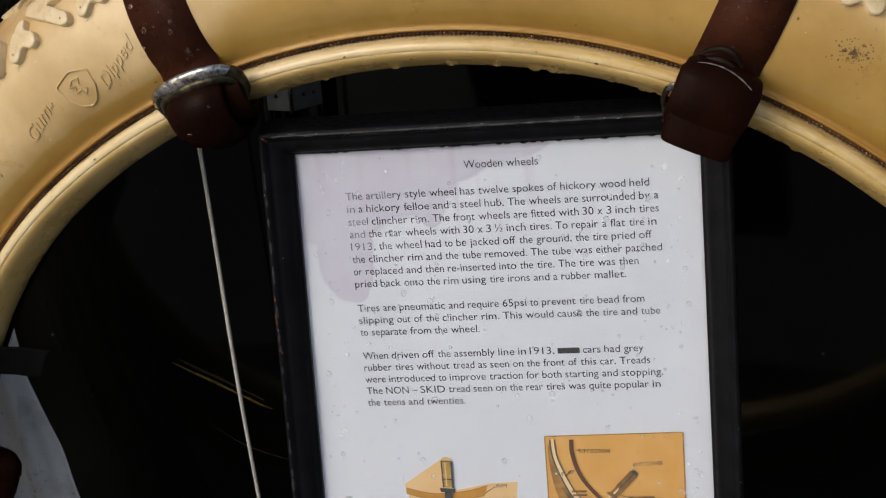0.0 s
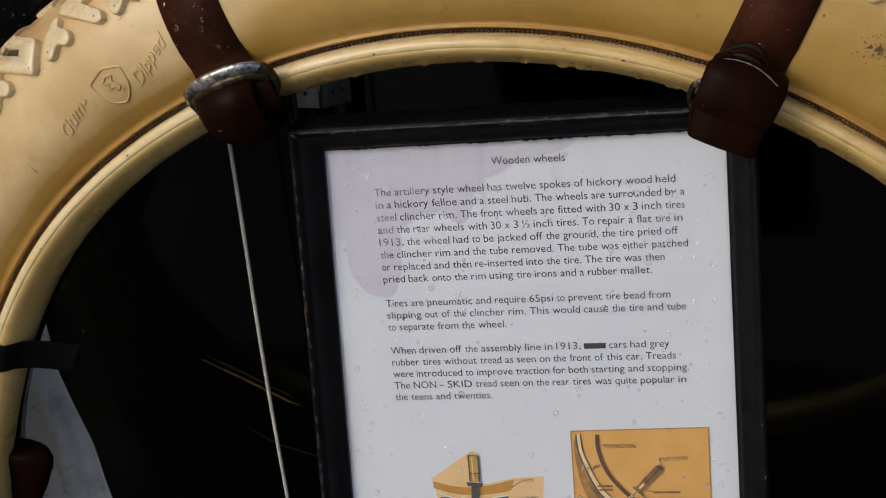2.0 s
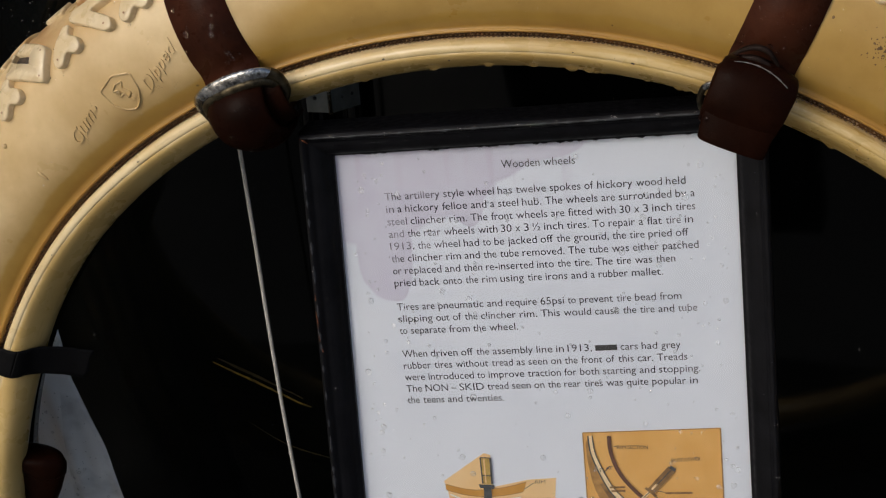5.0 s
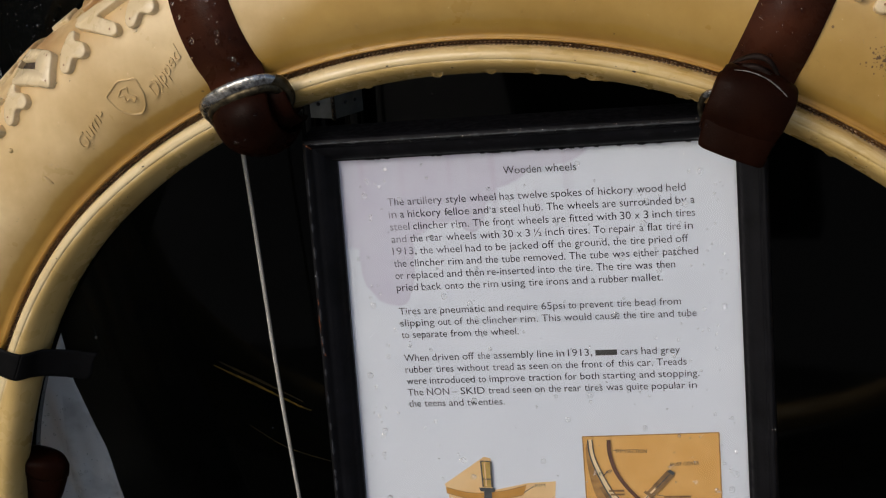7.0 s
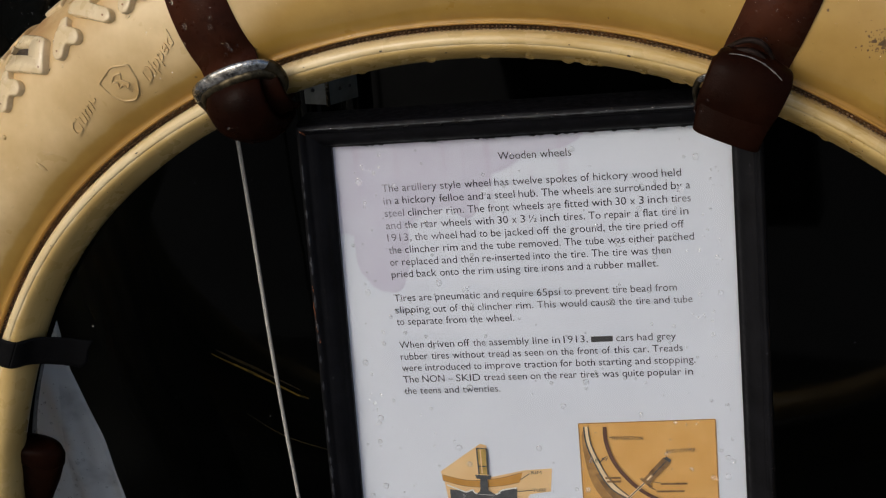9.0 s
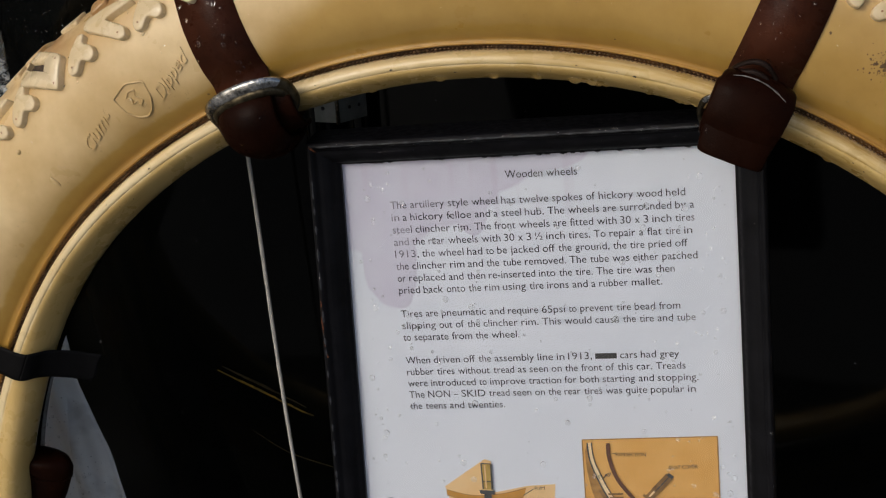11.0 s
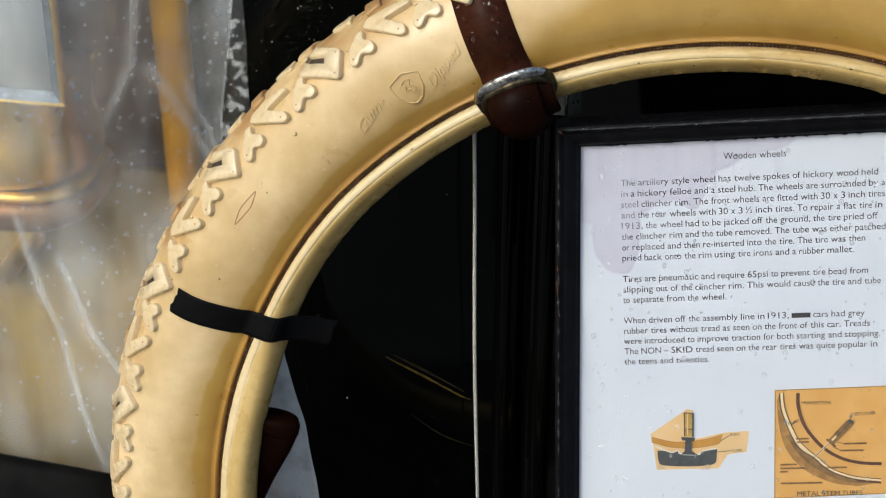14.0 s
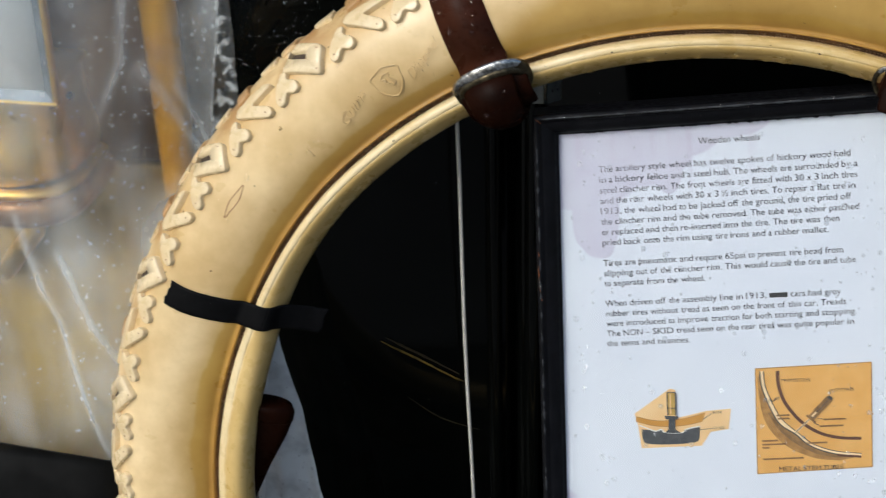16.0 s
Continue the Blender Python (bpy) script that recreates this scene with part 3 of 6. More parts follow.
def on_tyre(bm, s0, v0, base_h=0.0):
    """Lay a flat mesh (x along the tread, y inwards from the crown, z out) on the tyre."""
    for v in bm.verts:
        v.co = skin((v.co.x + s0) / 0.388, (v.co.y + v0) / 0.0425, v.co.z + base_h)


# ---- ground, running board, car body ----
bm = bmesh.new()
bmesh.ops.create_grid(bm, x_segments=8, y_segments=8, size=400)
whole("ground", bm, ASPHALT, Matrix.Identity(4), "wet grey asphalt under the parked car", "ground", kind="structure")

BODY_Y = 0.200
car = thing("car_body", pose(0, BODY_Y, 0.9), "gloss black bodywork of an old open car, wet with rain", "car body")
bm = bmesh.new()
box(bm, (-0.9, 0.0, -0.55), (-0.134, 0.03, 0.75), 0.004)
part("cowl_panel", bm, BODY_BLACK, car)
bm = bmesh.new()
box(bm, (-0.129, 0.0, -0.55), (1.1, 0.03, 0.75), 0.004)
part("door_panel", bm, BODY_BLACK, car)
for x0, x1, out in ((-0.151, -0.140, 0.010), (-0.123, -0.111, 0.011)):
    bm = bmesh.new()
    box(bm, (x0, -out, -0.545), (x1, 0.002, 0.745), 0.004)
    part("door_moulding", bm, BODY_BLACK, car)
bm = bmesh.new()
box(bm, (-0.90, 0.031, -0.55), (1.1, 0.6, 0.70), 0.01)
part("inner_shell", bm, BODY_BLACK, car)

# half-open hinge on a bracket that stands out from the body
hinge = thing("door_hinge", pose(-0.1043, 0.100, 1.1125), "half-open grey steel hinge with screws on a black bracket", "hinge")


def hinge_leaf(corners, thick, screws, out):
    """A thin plate on four corners, thickened along 'out', with screw heads on its face."""
    bm = bmesh.new()
    f = bm.faces.new([bm.verts.new(c) for c in corners])
    r = bmesh.ops.extrude_face_region(bm, geom=[f])
    bmesh.ops.translate(bm, verts=[g for g in r["geom"] if isinstance(g, bmesh.types.BMVert)], vec=out * -thick)
    bmesh.ops.recalc_face_normals(bm, faces=bm.faces)
    leaf = part("hinge_leaf", bm, HINGE_GREY, hinge, smooth=False)
    p0, p1, p3 = Vector(corners[0]), Vector(corners[1]), Vector(corners[3])
    for u, v in screws:
        bm = bmesh.new()
        bmesh.ops.create_icosphere(bm, subdivisions=2, radius=0.0011)
        bmesh.ops.translate(bm, verts=bm.verts, vec=p0 + (p1 - p0) * u + (p3 - p0) * v)
        part("screw", bm, SCREW_DARK, leaf)


hinge_leaf([(-0.0125, 0.0, -0.0185), (-0.001, 0.0, -0.0185), (-0.001, 0.0, 0.022), (-0.0125, 0.0, 0.022)], 0.0016, [(0.4, 0.2), (0.4, 0.75)], Vector((0, -1, 0)))
hinge_leaf([(0.001, 0.0, -0.0185), (0.0085, 0.028, -0.0290), (0.0085, 0.028, 0.014), (0.001, 0.0, 0.022)], 0.0016, [(0.35, 0.2), (0.7, 0.2), (0.75, 0.42), (0.35, 0.45), (0.7, 0.75)], Vector((1, 0, 0)))
bm = bmesh.new()
tube(bm, [(0, -0.001, -0.0185), (0, -0.001, 0.022)], 0.0011, 8)
part("hinge_pin", bm, CHROME, hinge, "bright steel pin")
bm = bmesh.new()
box(bm, (-0.0110, 0.0022, -0.016), (-0.0012, BODY_Y - 0.100, 0.020), 0.001)
part("bracket", bm, BODY_BLACK, hinge, "black bracket")

bm = bmesh.new()
box(bm, (-1.0, -0.26, 0.40), (1.1, 0.167, 0.445), 0.006)
whole("running_board", bm, BODY_BLACK, Matrix.Identity(4), "black running board carrying the spare tyre", "running board")

# fender: a crowned black sheet with a rolled edge
bm = bmesh.new()
rows_ = []
for i in range(25):
    x = -1.15 + i * 0.031
    top = 0.8454 - 0.138 * (x + 0.4948) - 0.20 * max(0.0, x + 0.40)
    prof = [(0.056, top - 0.002), (0.052, top), (0.046, top - 0.003), (0.036, top - 0.020), (0.024, top - 0.055), (0.008, top - 0.11), (-0.015, top - 0.17), (-0.045, top - 0.22), (-0.055, top - 0.225), (-0.050, top - 0.23), (0.0, top - 0.15), (0.045, top - 0.02)]
    rows_.append([bm.verts.new((x, y, z)) for y, z in prof])
for a, b in zip(rows_, rows_[1:]):
    for j in range(len(a)):
        bm.faces.new((a[j], a[(j + 1) % len(a)], b[(j + 1) % len(a)], b[j]))
bm.faces.new(rows_[0])
bm.faces.new(rows_[-1][::-1])
bmesh.ops.recalc_face_normals(bm, faces=bm.faces)
whole("fender", bm, FENDER_BLACK, pose(0.015, 0, -0.006), "black front fender with a rolled edge", "fender")

# ---- brass side lamp and post under the sheeting ----
LX, LY = -0.4855, 0.165
lamp = thing("side_lamp", pose(LX, LY, 0.9617, 0, 1.8, 0), "polished brass carriage side lamp with a glazed lantern", "lamp")


def drum(bm, profile, corner=3.4, steps=72):
    """Stack of rounded squares: (half width, height)."""
    rings = []
    for a, z in profile:
        ring = []
        for i in range(steps):
            t = 2 * math.pi * i / steps
            c, s = math.cos(t), math.sin(t)
            ring.append(bm.verts.new((a * math.copysign(abs(c) ** (2 / corner), c), a * math.copysign(abs(s) ** (2 / corner), s), z)))
        rings.append(ring)
    for p, q in zip(rings, rings[1:]):
        for i in range(steps):
            bm.faces.new((p[i], p[(i + 1) % steps], q[(i + 1) % steps], q[i]))
    bm.faces.new(rings[0][::-1])
    bmesh.ops.recalc_face_normals(bm, faces=bm.faces)


bm = bmesh.new()
drum(bm, [(0.046, 0.022), (0.056, 0.023), (0.0615, 0.027), (0.0645, 0.034), (0.0645, 0.042), (0.0610, 0.0455), (0.050, 0.046)])
part("burner_ring", bm, COPPER, lamp, "brown copper ring")
bm = bmesh.new()
drum(bm, [(0.048, 0.0455), (0.0590, 0.0460), (0.0612, 0.0485), (0.0612, 0.0505), (0.0590, 0.0530), (0.0560, 0.0535)])
part("lower_bead", bm, BRASS, lamp)
bm = bmesh.new()
drum(bm, [(0.050, 0.0530), (0.0555, 0.0536), (0.0572, 0.0560), (0.0580, 0.0620), (0.0575, 0.0720), (0.0545, 0.0840), (0.0520, 0.0950), (0.0515, 0.1080), (0.0520, 0.1230)], corner=2.6)
part("oil_font", bm, BRASS, lamp)
H0, H1, HW = 0.1230, 0.30, 0.066
HB = -HW + 0.016   # the glazed front stands on a shallow case
bm = bmesh.new()
for z in (H0, H1 - 0.0034):
    box(bm, (-HW, -HW - 0.002, z), (HW, -HW + 0.005, z + 0.0034), 0.0014)
for x in (-HW, HW - 0.0034):
    box(bm, (x, -HW - 0.002, H0 + 0.0034), (x + 0.0034, -HW + 0.005, H1 - 0.0034), 0.0014)
part("lantern_frame", bm, BRASS, lamp)
# plated bevel that leads in from the brass edge to the pane
for ends in (((-1, 0), (1, 0)), ((1, 0), (1, 1)), ((1, 1), (-1, 1)), ((-1, 1), (-1, 0))):
    bm = bmesh.new()
    quad = []
    for inset, y in ((0.0034, -HW - 0.001), (0.0096, -HW + 0.0028)):
        quad.append([bm.verts.new((sx * (HW - inset), y, H0 + inset if sz == 0 else H1 - inset)) for sx, sz in ends])
    bm.faces.new((quad[0][0], quad[0][1], quad[1][1], quad[1][0]))
    bevel = part("bevel", bm, PLATED, lamp, "grey plated bevel", smooth=False).modifiers.new("thickness", "SOLIDIFY")
    bevel.thickness = 0.0006
bm = bmesh.new()
lathe(bm, [(0.0001, -0.0016), (0.0016, -0.0012), (0.0022, 0.0), (0.0022, 0.003)], 16)
for v in bm.verts:
    v.co += Vector((HW + 0.0040, -HW + 0.008, H0 + 0.004))
part("corner_screw", bm, BODY_BLACK, lamp, "small dark screw")
bm = bmesh.new()
box(bm, (-HW + 0.012, -HW + 0.010, H0 - 0.002), (HW - 0.012, HW - 0.02, H0 + 0.001))
part("lantern_floor", bm, BRASS, lamp)
for y in (-HW + 0.003,):
    bm = bmesh.new()
    box(bm, (-HW + 0.0052, y, H0 + 0.0052), (HW - 0.0052, y + 0.002, H1 - 0.0052))
    part("lamp_pane", bm, SKY_WHITE_GLASS, lamp).visible_shadow = False
bm = bmesh.new()
box(bm, (-HW + 0.005, HB - 0.004, H0 + 0.0052), (HW - 0.005, HB, H1 - 0.0052))
part("lantern_back", bm, BRASS, lamp)
bm = bmesh.new()
lathe(bm, [(0.085, H1), (0.070, H1 + 0.02), (0.045, H1 + 0.05), (0.03, H1 + 0.06), (0.03, H1 + 0.08), (0.001, H1 + 0.085)], 4, axis="Z", a0=math.pi / 4, a1=math.pi / 4 + 2 * math.pi)
part("lantern_roof", bm, BRASS, lamp, smooth=False)
bm = bmesh.new()
tube(bm, [(0.0, 0.010, 0.004), (0.0, 0.012, -0.02), (-0.03, 0.014, -0.06)], 0.008)
part("bracket", bm, BRASS, lamp)

bm = bmesh.new()
lathe(bm, [(0.0125, 0.0), (0.0125, 0.9)], 24, axis="Z")
whole("windscreen_post", bm, VARNISH, pose(-0.3690, 0.178, 0.546), "amber varnished windscreen post beside the black cowl", "post")

# added boards; their tones paint the brown and golden reflection behind the lamp
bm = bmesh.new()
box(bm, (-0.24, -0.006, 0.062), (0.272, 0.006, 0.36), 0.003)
dash = thing("backing_boards", pose(-0.641, 0.192, 0.936), "two boards added behind the brass lamp for its reflected tones", "dashboard")
part("upper_board", bm, DARK_BACKING, dash, "dark brown board")
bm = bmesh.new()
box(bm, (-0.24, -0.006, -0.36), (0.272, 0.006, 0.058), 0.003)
part("lower_board", bm, REFLECTION_AMBER, dash, "amber varnished board")

# ---- clear plastic sheeting ----
SHEET = Matrix.Translation((0.0125, 0, -0.0100))
CREASES = [(-0.4648, 1.0184, -0.4556, 0.9654), (-0.4556, 0.9654, -0.4463, 0.9347), (-0.4463, 0.9347, -0.4426, 0.8884), (-0.4426, 0.8884, -0.4375, 0.8499), (-0.4375, 0.8499, -0.4292, 0.8176), (-0.4395, 0.9840, -0.4249, 0.9357), (-0.4249, 0.9357, -0.4099, 0.9068), (-0.3836, 1.1576, -0.3891, 1.1169), (-0.3891, 1.1169, -0.3995, 1.0932), (-0.3782, 1.1044, -0.3545, 1.0409), (-0.3616, 1.0857, -0.3501, 1.0447)]   # from (x, z) to (x, z)


def crease(x, z):
    h = 0.0
    for x0, z0, x1, z1 in CREASES:
        dx, dz = x1 - x0, z1 - z0
        ln = math.hypot(dx, dz)
        t = ((x - x0) * dx + (z - z0) * dz) / ln
        d = ((x - x0) * dz - (z - z0) * dx) / ln
        fade = max(0.0, min(1.0, (t + 0.014) / 0.014, (ln + 0.014 - t) / 0.014))
        h = max(h, fade * 0.0010 * math.exp(-(d / 0.0030) ** 2))
    return h


def sheet_y(x, z):
    t = min(1.0, max(0.0, (-0.335 - x) / 0.10))
    t = t * t * (3 - 2 * t)
    f = 0.003 * math.sin(70 * (x + 0.45 * z)) + 0.0035 * math.sin(31 * (x - 0.35 * z) + 1.0)
    f += 0.006 * noise.noise(Vector((x * 9, 0.3, z * 5)))
    k = min(1.0, max(0.0, (1.06 - z) / 0.16))
    k = k * k * (3 - 2 * k)
    # narrow hanging folds low down by the free edge
    low = min(1.0, max(0.0, (0.95 - z) / 0.07))
    u = x + 0.10 * z + 0.010 * noise.noise(Vector((x * 6, 1.7, z * 9)))
    f += (1 - t) * low * (0.0010 * math.sin(u * 230) + 0.0006 * math.sin(u * 430 + 2.0) + 0.001 * noise.noise(Vector((x * 90, 0.7, z * 30)))) / (0.25 + 0.75 * t)
    return 0.158 - 0.050 * k - (0.078 - 0.050 * k) * t + f * (0.25 + 0.75 * t) - crease(x, z)


EDGE = [(1.06, -0.326), (0.95, -0.3085), (0.93, -0.3045), (0.905, -0.3018), (0.88, -0.2968), (0.85, -0.2912), (0.80, -0.2840), (0.78, -0.2822)]   # free edge: height, x


def sheet_edge(z):
    x = EDGE[0][1] if z > EDGE[0][0] else EDGE[-1][1] + (EDGE[-1][0] - z) * 0.19
    for (za, xa), (zb, xb) in zip(EDGE, EDGE[1:]):
        if zb <= z <= za:
            x = xa + (xb - xa) * (za - z) / (za - zb)
    return x + 0.0012 * noise.noise(Vector((0, 2.0, z * 30)))


bm = bmesh.new()
uvl = bm.loops.layers.uv.new("edge_and_height")
white = bm.verts.layers.float.new("crease")
NX, NZ = 320, 300
grid = []
for j in range(NZ + 1):
    z = 0.55 + 0.85 * j / NZ
    xe = sheet_edge(z)
    grid.append([bm.verts.new((x, sheet_y(x, z), z)) for x in [-0.95 + (xe + 0.95) * i / NX for i in range(NX + 1)]])
for row in grid:
    for v in row:
        v[white] = min(1.0, crease(v.co.x, v.co.z) / 0.0010) ** 1.2
for a, b in zip(grid, grid[1:]):
    for i in range(NX):
        f = bm.faces.new((a[i], a[i + 1], b[i + 1], b[i]))
        for lp in f.loops:   # distance from the free edge, height
            lp[uvl].uv = (sheet_edge(lp.vert.co.z) - lp.vert.co.x, lp.vert.co.z)
sheet = whole("plastic_sheet", bm, PLASTIC, SHEET, "clear plastic rain sheet draped over the brass lamp", "plastic sheet")
sheet.visible_shadow = False
so = sheet.modifiers.new("thickness", "SOLIDIFY")
so.thickness = 0.0008

# ---- white cord hanging plumb between wheel and body ----
bm = bmesh.new()
tube(bm, [(-0.1624 + 0.0135 * i / 40 + 0.0006 * math.sin(i * 0.35), 0.112, 1.14 - 0.7 * i / 40) for i in range(41)], 0.00125, 8)
whole("hanging_cord", bm, CORD, Matrix.Identity(4), "thin white cord hanging behind the tyre", "cord")

# gold lines painted on the body in place of its reflections
GOLD_A = [(-0.2340, 0.1992, 0.8395), (-0.2200, 0.1992, 0.8318), (-0.2025, 0.1992, 0.8225), (-0.1780, 0.1992, 0.8085), (-0.1690, 0.1992, 0.8050)]
GOLD_B = [(-0.2153, 0.1992, 0.7872), (-0.1898, 0.1992, 0.7684), (-0.1591, 0.1992, 0.7582)]
UPPER = [(x + 0.004, y, z + 0.0035) for x, y, z in GOLD_A[:4]]
TICK = [(-0.1682, 0.1992, 0.8052), (-0.1676, 0.1992, 0.8080), (-0.1680, 0.1992, 0.8115)]
for pts, half, paint in ((GOLD_A, 0.0014, GOLD_REFLECTION), (UPPER, 0.0016, FAINT_REFLECTION), (TICK, 0.0004, FAINT_REFLECTION), (GOLD_B, 0.0008, FAINT_REFLECTION)):
    bm = bmesh.new()
    line = smooth_loop([(x, z) for x, _, z in pts], 10, closed=False)
    grng = random.Random(4)
    edge = [[bm.verts.new((p.x, 0.1994, p.y + side * half * (0.35 + 0.65 * math.sin(math.pi * (i + 1) / (len(line) + 1))) * grng.uniform(0.6, 1.1))) for side in (1, -1)] for i, p in enumerate(line)]
    for a, b in zip(edge, edge[1:]):
        bm.faces.new((a[0], a[1], b[1], b[0]))
    part("coachline", bm, paint, car, "thin gold reflection painted on the bodywork", smooth=False).matrix_parent_inverse = car.matrix_world.inverted()

# ---- spare tyre on its rim ----
tyre = thing("spare_tyre", LEAN, "cream rubber non-skid spare tyre on a cream rim, wet", "tyre")


def settle(co):
    """The rim is a little out of round low on one side, and the bead follows it."""
    r = math.hypot(co.x, co.z)
    deg = math.degrees(math.atan2(co.x, co.z))

    def ease(v):
        v = max(0.0, min(1.0, v))
        return v * v * (3 - 2 * v)

    back = ease((deg + 150) / 40)
    bead = 0.0040 * ease((-40 - deg) / 24) * back * ease((0.340 - r) / 0.020)
    lip = ease((-52 - deg) / 18) * back * ease((0.3125 - r) / 0.010)
    k = 1 - (bead + 0.0055 * lip) / r
    return Vector((co.x * k, co.y - 0.0095 * lip, co.z * k))


prof = []
for i in range(57):
    phi = radians(-130.5 + 264 * i / 56)
    h = -0.0015 * min(1.0, (abs(phi) - 1.85) / 0.45) ** 1.5 if abs(phi) > 1.85 else 0
    prof.append((R0 + (SECTION + h) * math.cos(phi), Y0 - (DEPTH + h) * math.sin(phi)))
rl, yl = prof[-1]
lip = [(rl - 0.0002, yl - 0.0012), (rl - 0.0010, yl - 0.0016), (rl - 0.0016, yl - 0.0008), (rl - 0.0019, yl + 0.0026), (0.3150, yl + 0.0040)]
bm = bmesh.new()
lathe(bm, prof + lip, 220)
true_round = bm.verts.layers.float.new("round_radius")
for v in bm.verts:
    v[true_round] = math.hypot(v.co.x, v.co.z)
    v.co = settle(v.co)
bmesh.ops.recalc_face_normals(bm, faces=bm.faces)
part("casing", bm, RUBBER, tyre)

rp = [(0.3152, -0.0120), (0.3150, -0.0165), (0.3142, -0.0190), (0.3130, -0.0200), (0.3116, -0.0203), (0.3108, -0.0202), (0.3104, -0.0200), (0.3102, -0.0196), (0.3100, -0.0196), (0.3097, -0.0198), (0.3078, -0.0188), (0.3056, -0.0165), (0.3039, -0.0135), (0.3022, -0.0109), (0.3004, -0.0074), (0.2992, -0.0036), (0.2990, 0.0015), (0.3006, 0.0067), (0.3070, 0.0124), (0.3115, 0.0188), (0.3165, 0.0259)]
bm = bmesh.new()
lathe(bm, rp, 220)
true_round = bm.verts.layers.float.new("round_radius")
for v in bm.verts:
    v[true_round] = math.hypot(v.co.x, v.co.z)
    v.co = settle(v.co)
bmesh.ops.recalc_face_normals(bm, faces=bm.faces)
part("rim", bm, RIM_PAINT, tyre, "cream painted steel clincher rim")
# black hoop added behind the rim to draw its shaded strip
bm = bmesh.new()
lathe(bm, [(0.3030, 0.0165), (0.3010, 0.0180), (0.3010, 0.0300), (0.3030, 0.0315), (0.3180, 0.0315), (0.3180, 0.0270), (0.3120, 0.0200), (0.3090, 0.0168)], 160, closed=True)
bmesh.ops.recalc_face_normals(bm, faces=bm.faces)
part("shade_hoop", bm, BODY_BLACK, tyre, "black hoop added behind the rim as its shaded strip")

# knurled cord in the joint between tyre and rim
verts, faces = [], []
krng = random.Random(3)
for row, (r, count) in enumerate(((0.3176, 980), (0.3164, 980), (0.3152, 980))):
    for i in range(count):
        a = (i + 0.5 * row) * 2 * math.pi / count
        s, c = math.sin(a), math.cos(a)
        q = krng.uniform(0.55, 1.1)
        w, k = 0.00090 * q, len(verts)
        y = yl + 0.0022
        verts += [(r * s + dx * c + dr * s, y + dy, r * c - dx * s + dr * c) for dx, dr, dy in ((w, 0, 0), (0, 0.0007 * q, 0), (-w, 0, 0), (0, -0.0007 * q, 0), (0, 0, -0.0011 * q), (0, 0, 0.002))]
        faces += [(k, k + 1, k + 4), (k + 1, k + 2, k + 4), (k + 2, k + 3, k + 4), (k + 3, k, k + 4), (k + 1, k, k + 5), (k, k + 3, k + 5)]
me = bpy.data.meshes.new("bead_cord")
me.from_pydata([tuple(settle(Vector(v))) for v in verts], [], faces)
me.materials.append(KNURL)
cord = new("bead_cord", me)
cord.parent = tyre
tagged(cord, "dirty brown knurled cord along the bead", kind="stuff")


# raised letters of the tread, as seen on the shoulder; (along, inwards) in millimetres
def widen(v):
    return v * 0.001


def tread_block(name, outline, height, radius, hole=None):
    bm = bmesh.new()
    pts = rounded([(x * 0.001, widen(y)) for x, y in outline], radius * 0.001)
    if hole:
        fine = []
        for a, b in zip(pts, pts[1:] + pts[:1]):
            k = max(1, round((b - a).length / 0.0012))
            fine += [a.lerp(b, i / k) for i in range(k)]
        pts = fine
        hp = [Vector((x * 0.001, widen(y))) for x, y in hole]
        n = len(pts)
        cx = sum((p for p in pts), Vector((0, 0))) / n
        ring = []
        for p in pts:   # where the ray to each outer point leaves the hole
            d = p - cx
            best = None
            for a, b in zip(hp, hp[1:] + hp[:1]):
                e = b - a
                det = d.x * -e.y + e.x * d.y
                if abs(det) < 1e-12:
                    continue
                q = a - cx
                t = (q.x * -e.y + e.x * q.y) / det
                u = (d.x * q.y - d.y * q.x) / det
                if t > 0 and -1e-6 <= u <= 1 + 1e-6 and (best is None or t < best):
                    best = t
            ring.append(cx + d * best)
        lo = [bm.verts.new((p.x, p.y, -0.001)) for p in pts]
        mid = [bm.verts.new((p.x, p.y, height - 0.0008)) for p in pts]
        hi = [bm.verts.new((*(p + (cx - p).normalized() * 0.0008), height)) for p in pts]
        ih = [bm.verts.new((p.x, p.y, height)) for p in ring]
        il = [bm.verts.new((p.x, p.y, 0.0003)) for p in ring]
        for i in range(n):
            j = (i + 1) % n
            for a, b in ((lo, mid), (mid, hi), (hi, ih), (ih, il)):
                bm.faces.new((a[i], a[j], b[j], b[i]))
    else:
        f = bm.faces.new([bm.verts.new((p.x, p.y, -0.001)) for p in pts])
        r = bmesh.ops.extrude_face_region(bm, geom=[f])
        top = [g for g in r["geom"] if isinstance(g, bmesh.types.BMVert)]
        bmesh.ops.translate(bm, verts=top, vec=(0, 0, height + 0.001))
        rim_edges = [e for e in bm.edges if e.verts[0] in top and e.verts[1] in top]
        bmesh.ops.bevel(bm, geom=rim_edges, offset=0.0008, segments=2, affect="EDGES", profile=0.5)
        bmesh.ops.delete(bm, geom=[f for f in bm.faces if all(v.co.z < 0 for v in f.verts)], context="FACES")
        for k in range(-4, 14):
            bmesh.ops.bisect_plane(bm, geom=bm.verts[:] + bm.edges[:] + bm.faces[:], plane_co=(0, k * 0.005, 0), plane_no=(0, 1, 0))
    on_tyre(bm, 0.0, 0.0)
    bmesh.ops.recalc_face_normals(bm, faces=bm.faces)
    return mesh_of(name, bm, RUBBER if "bar" in name else WORN_SHEEN)


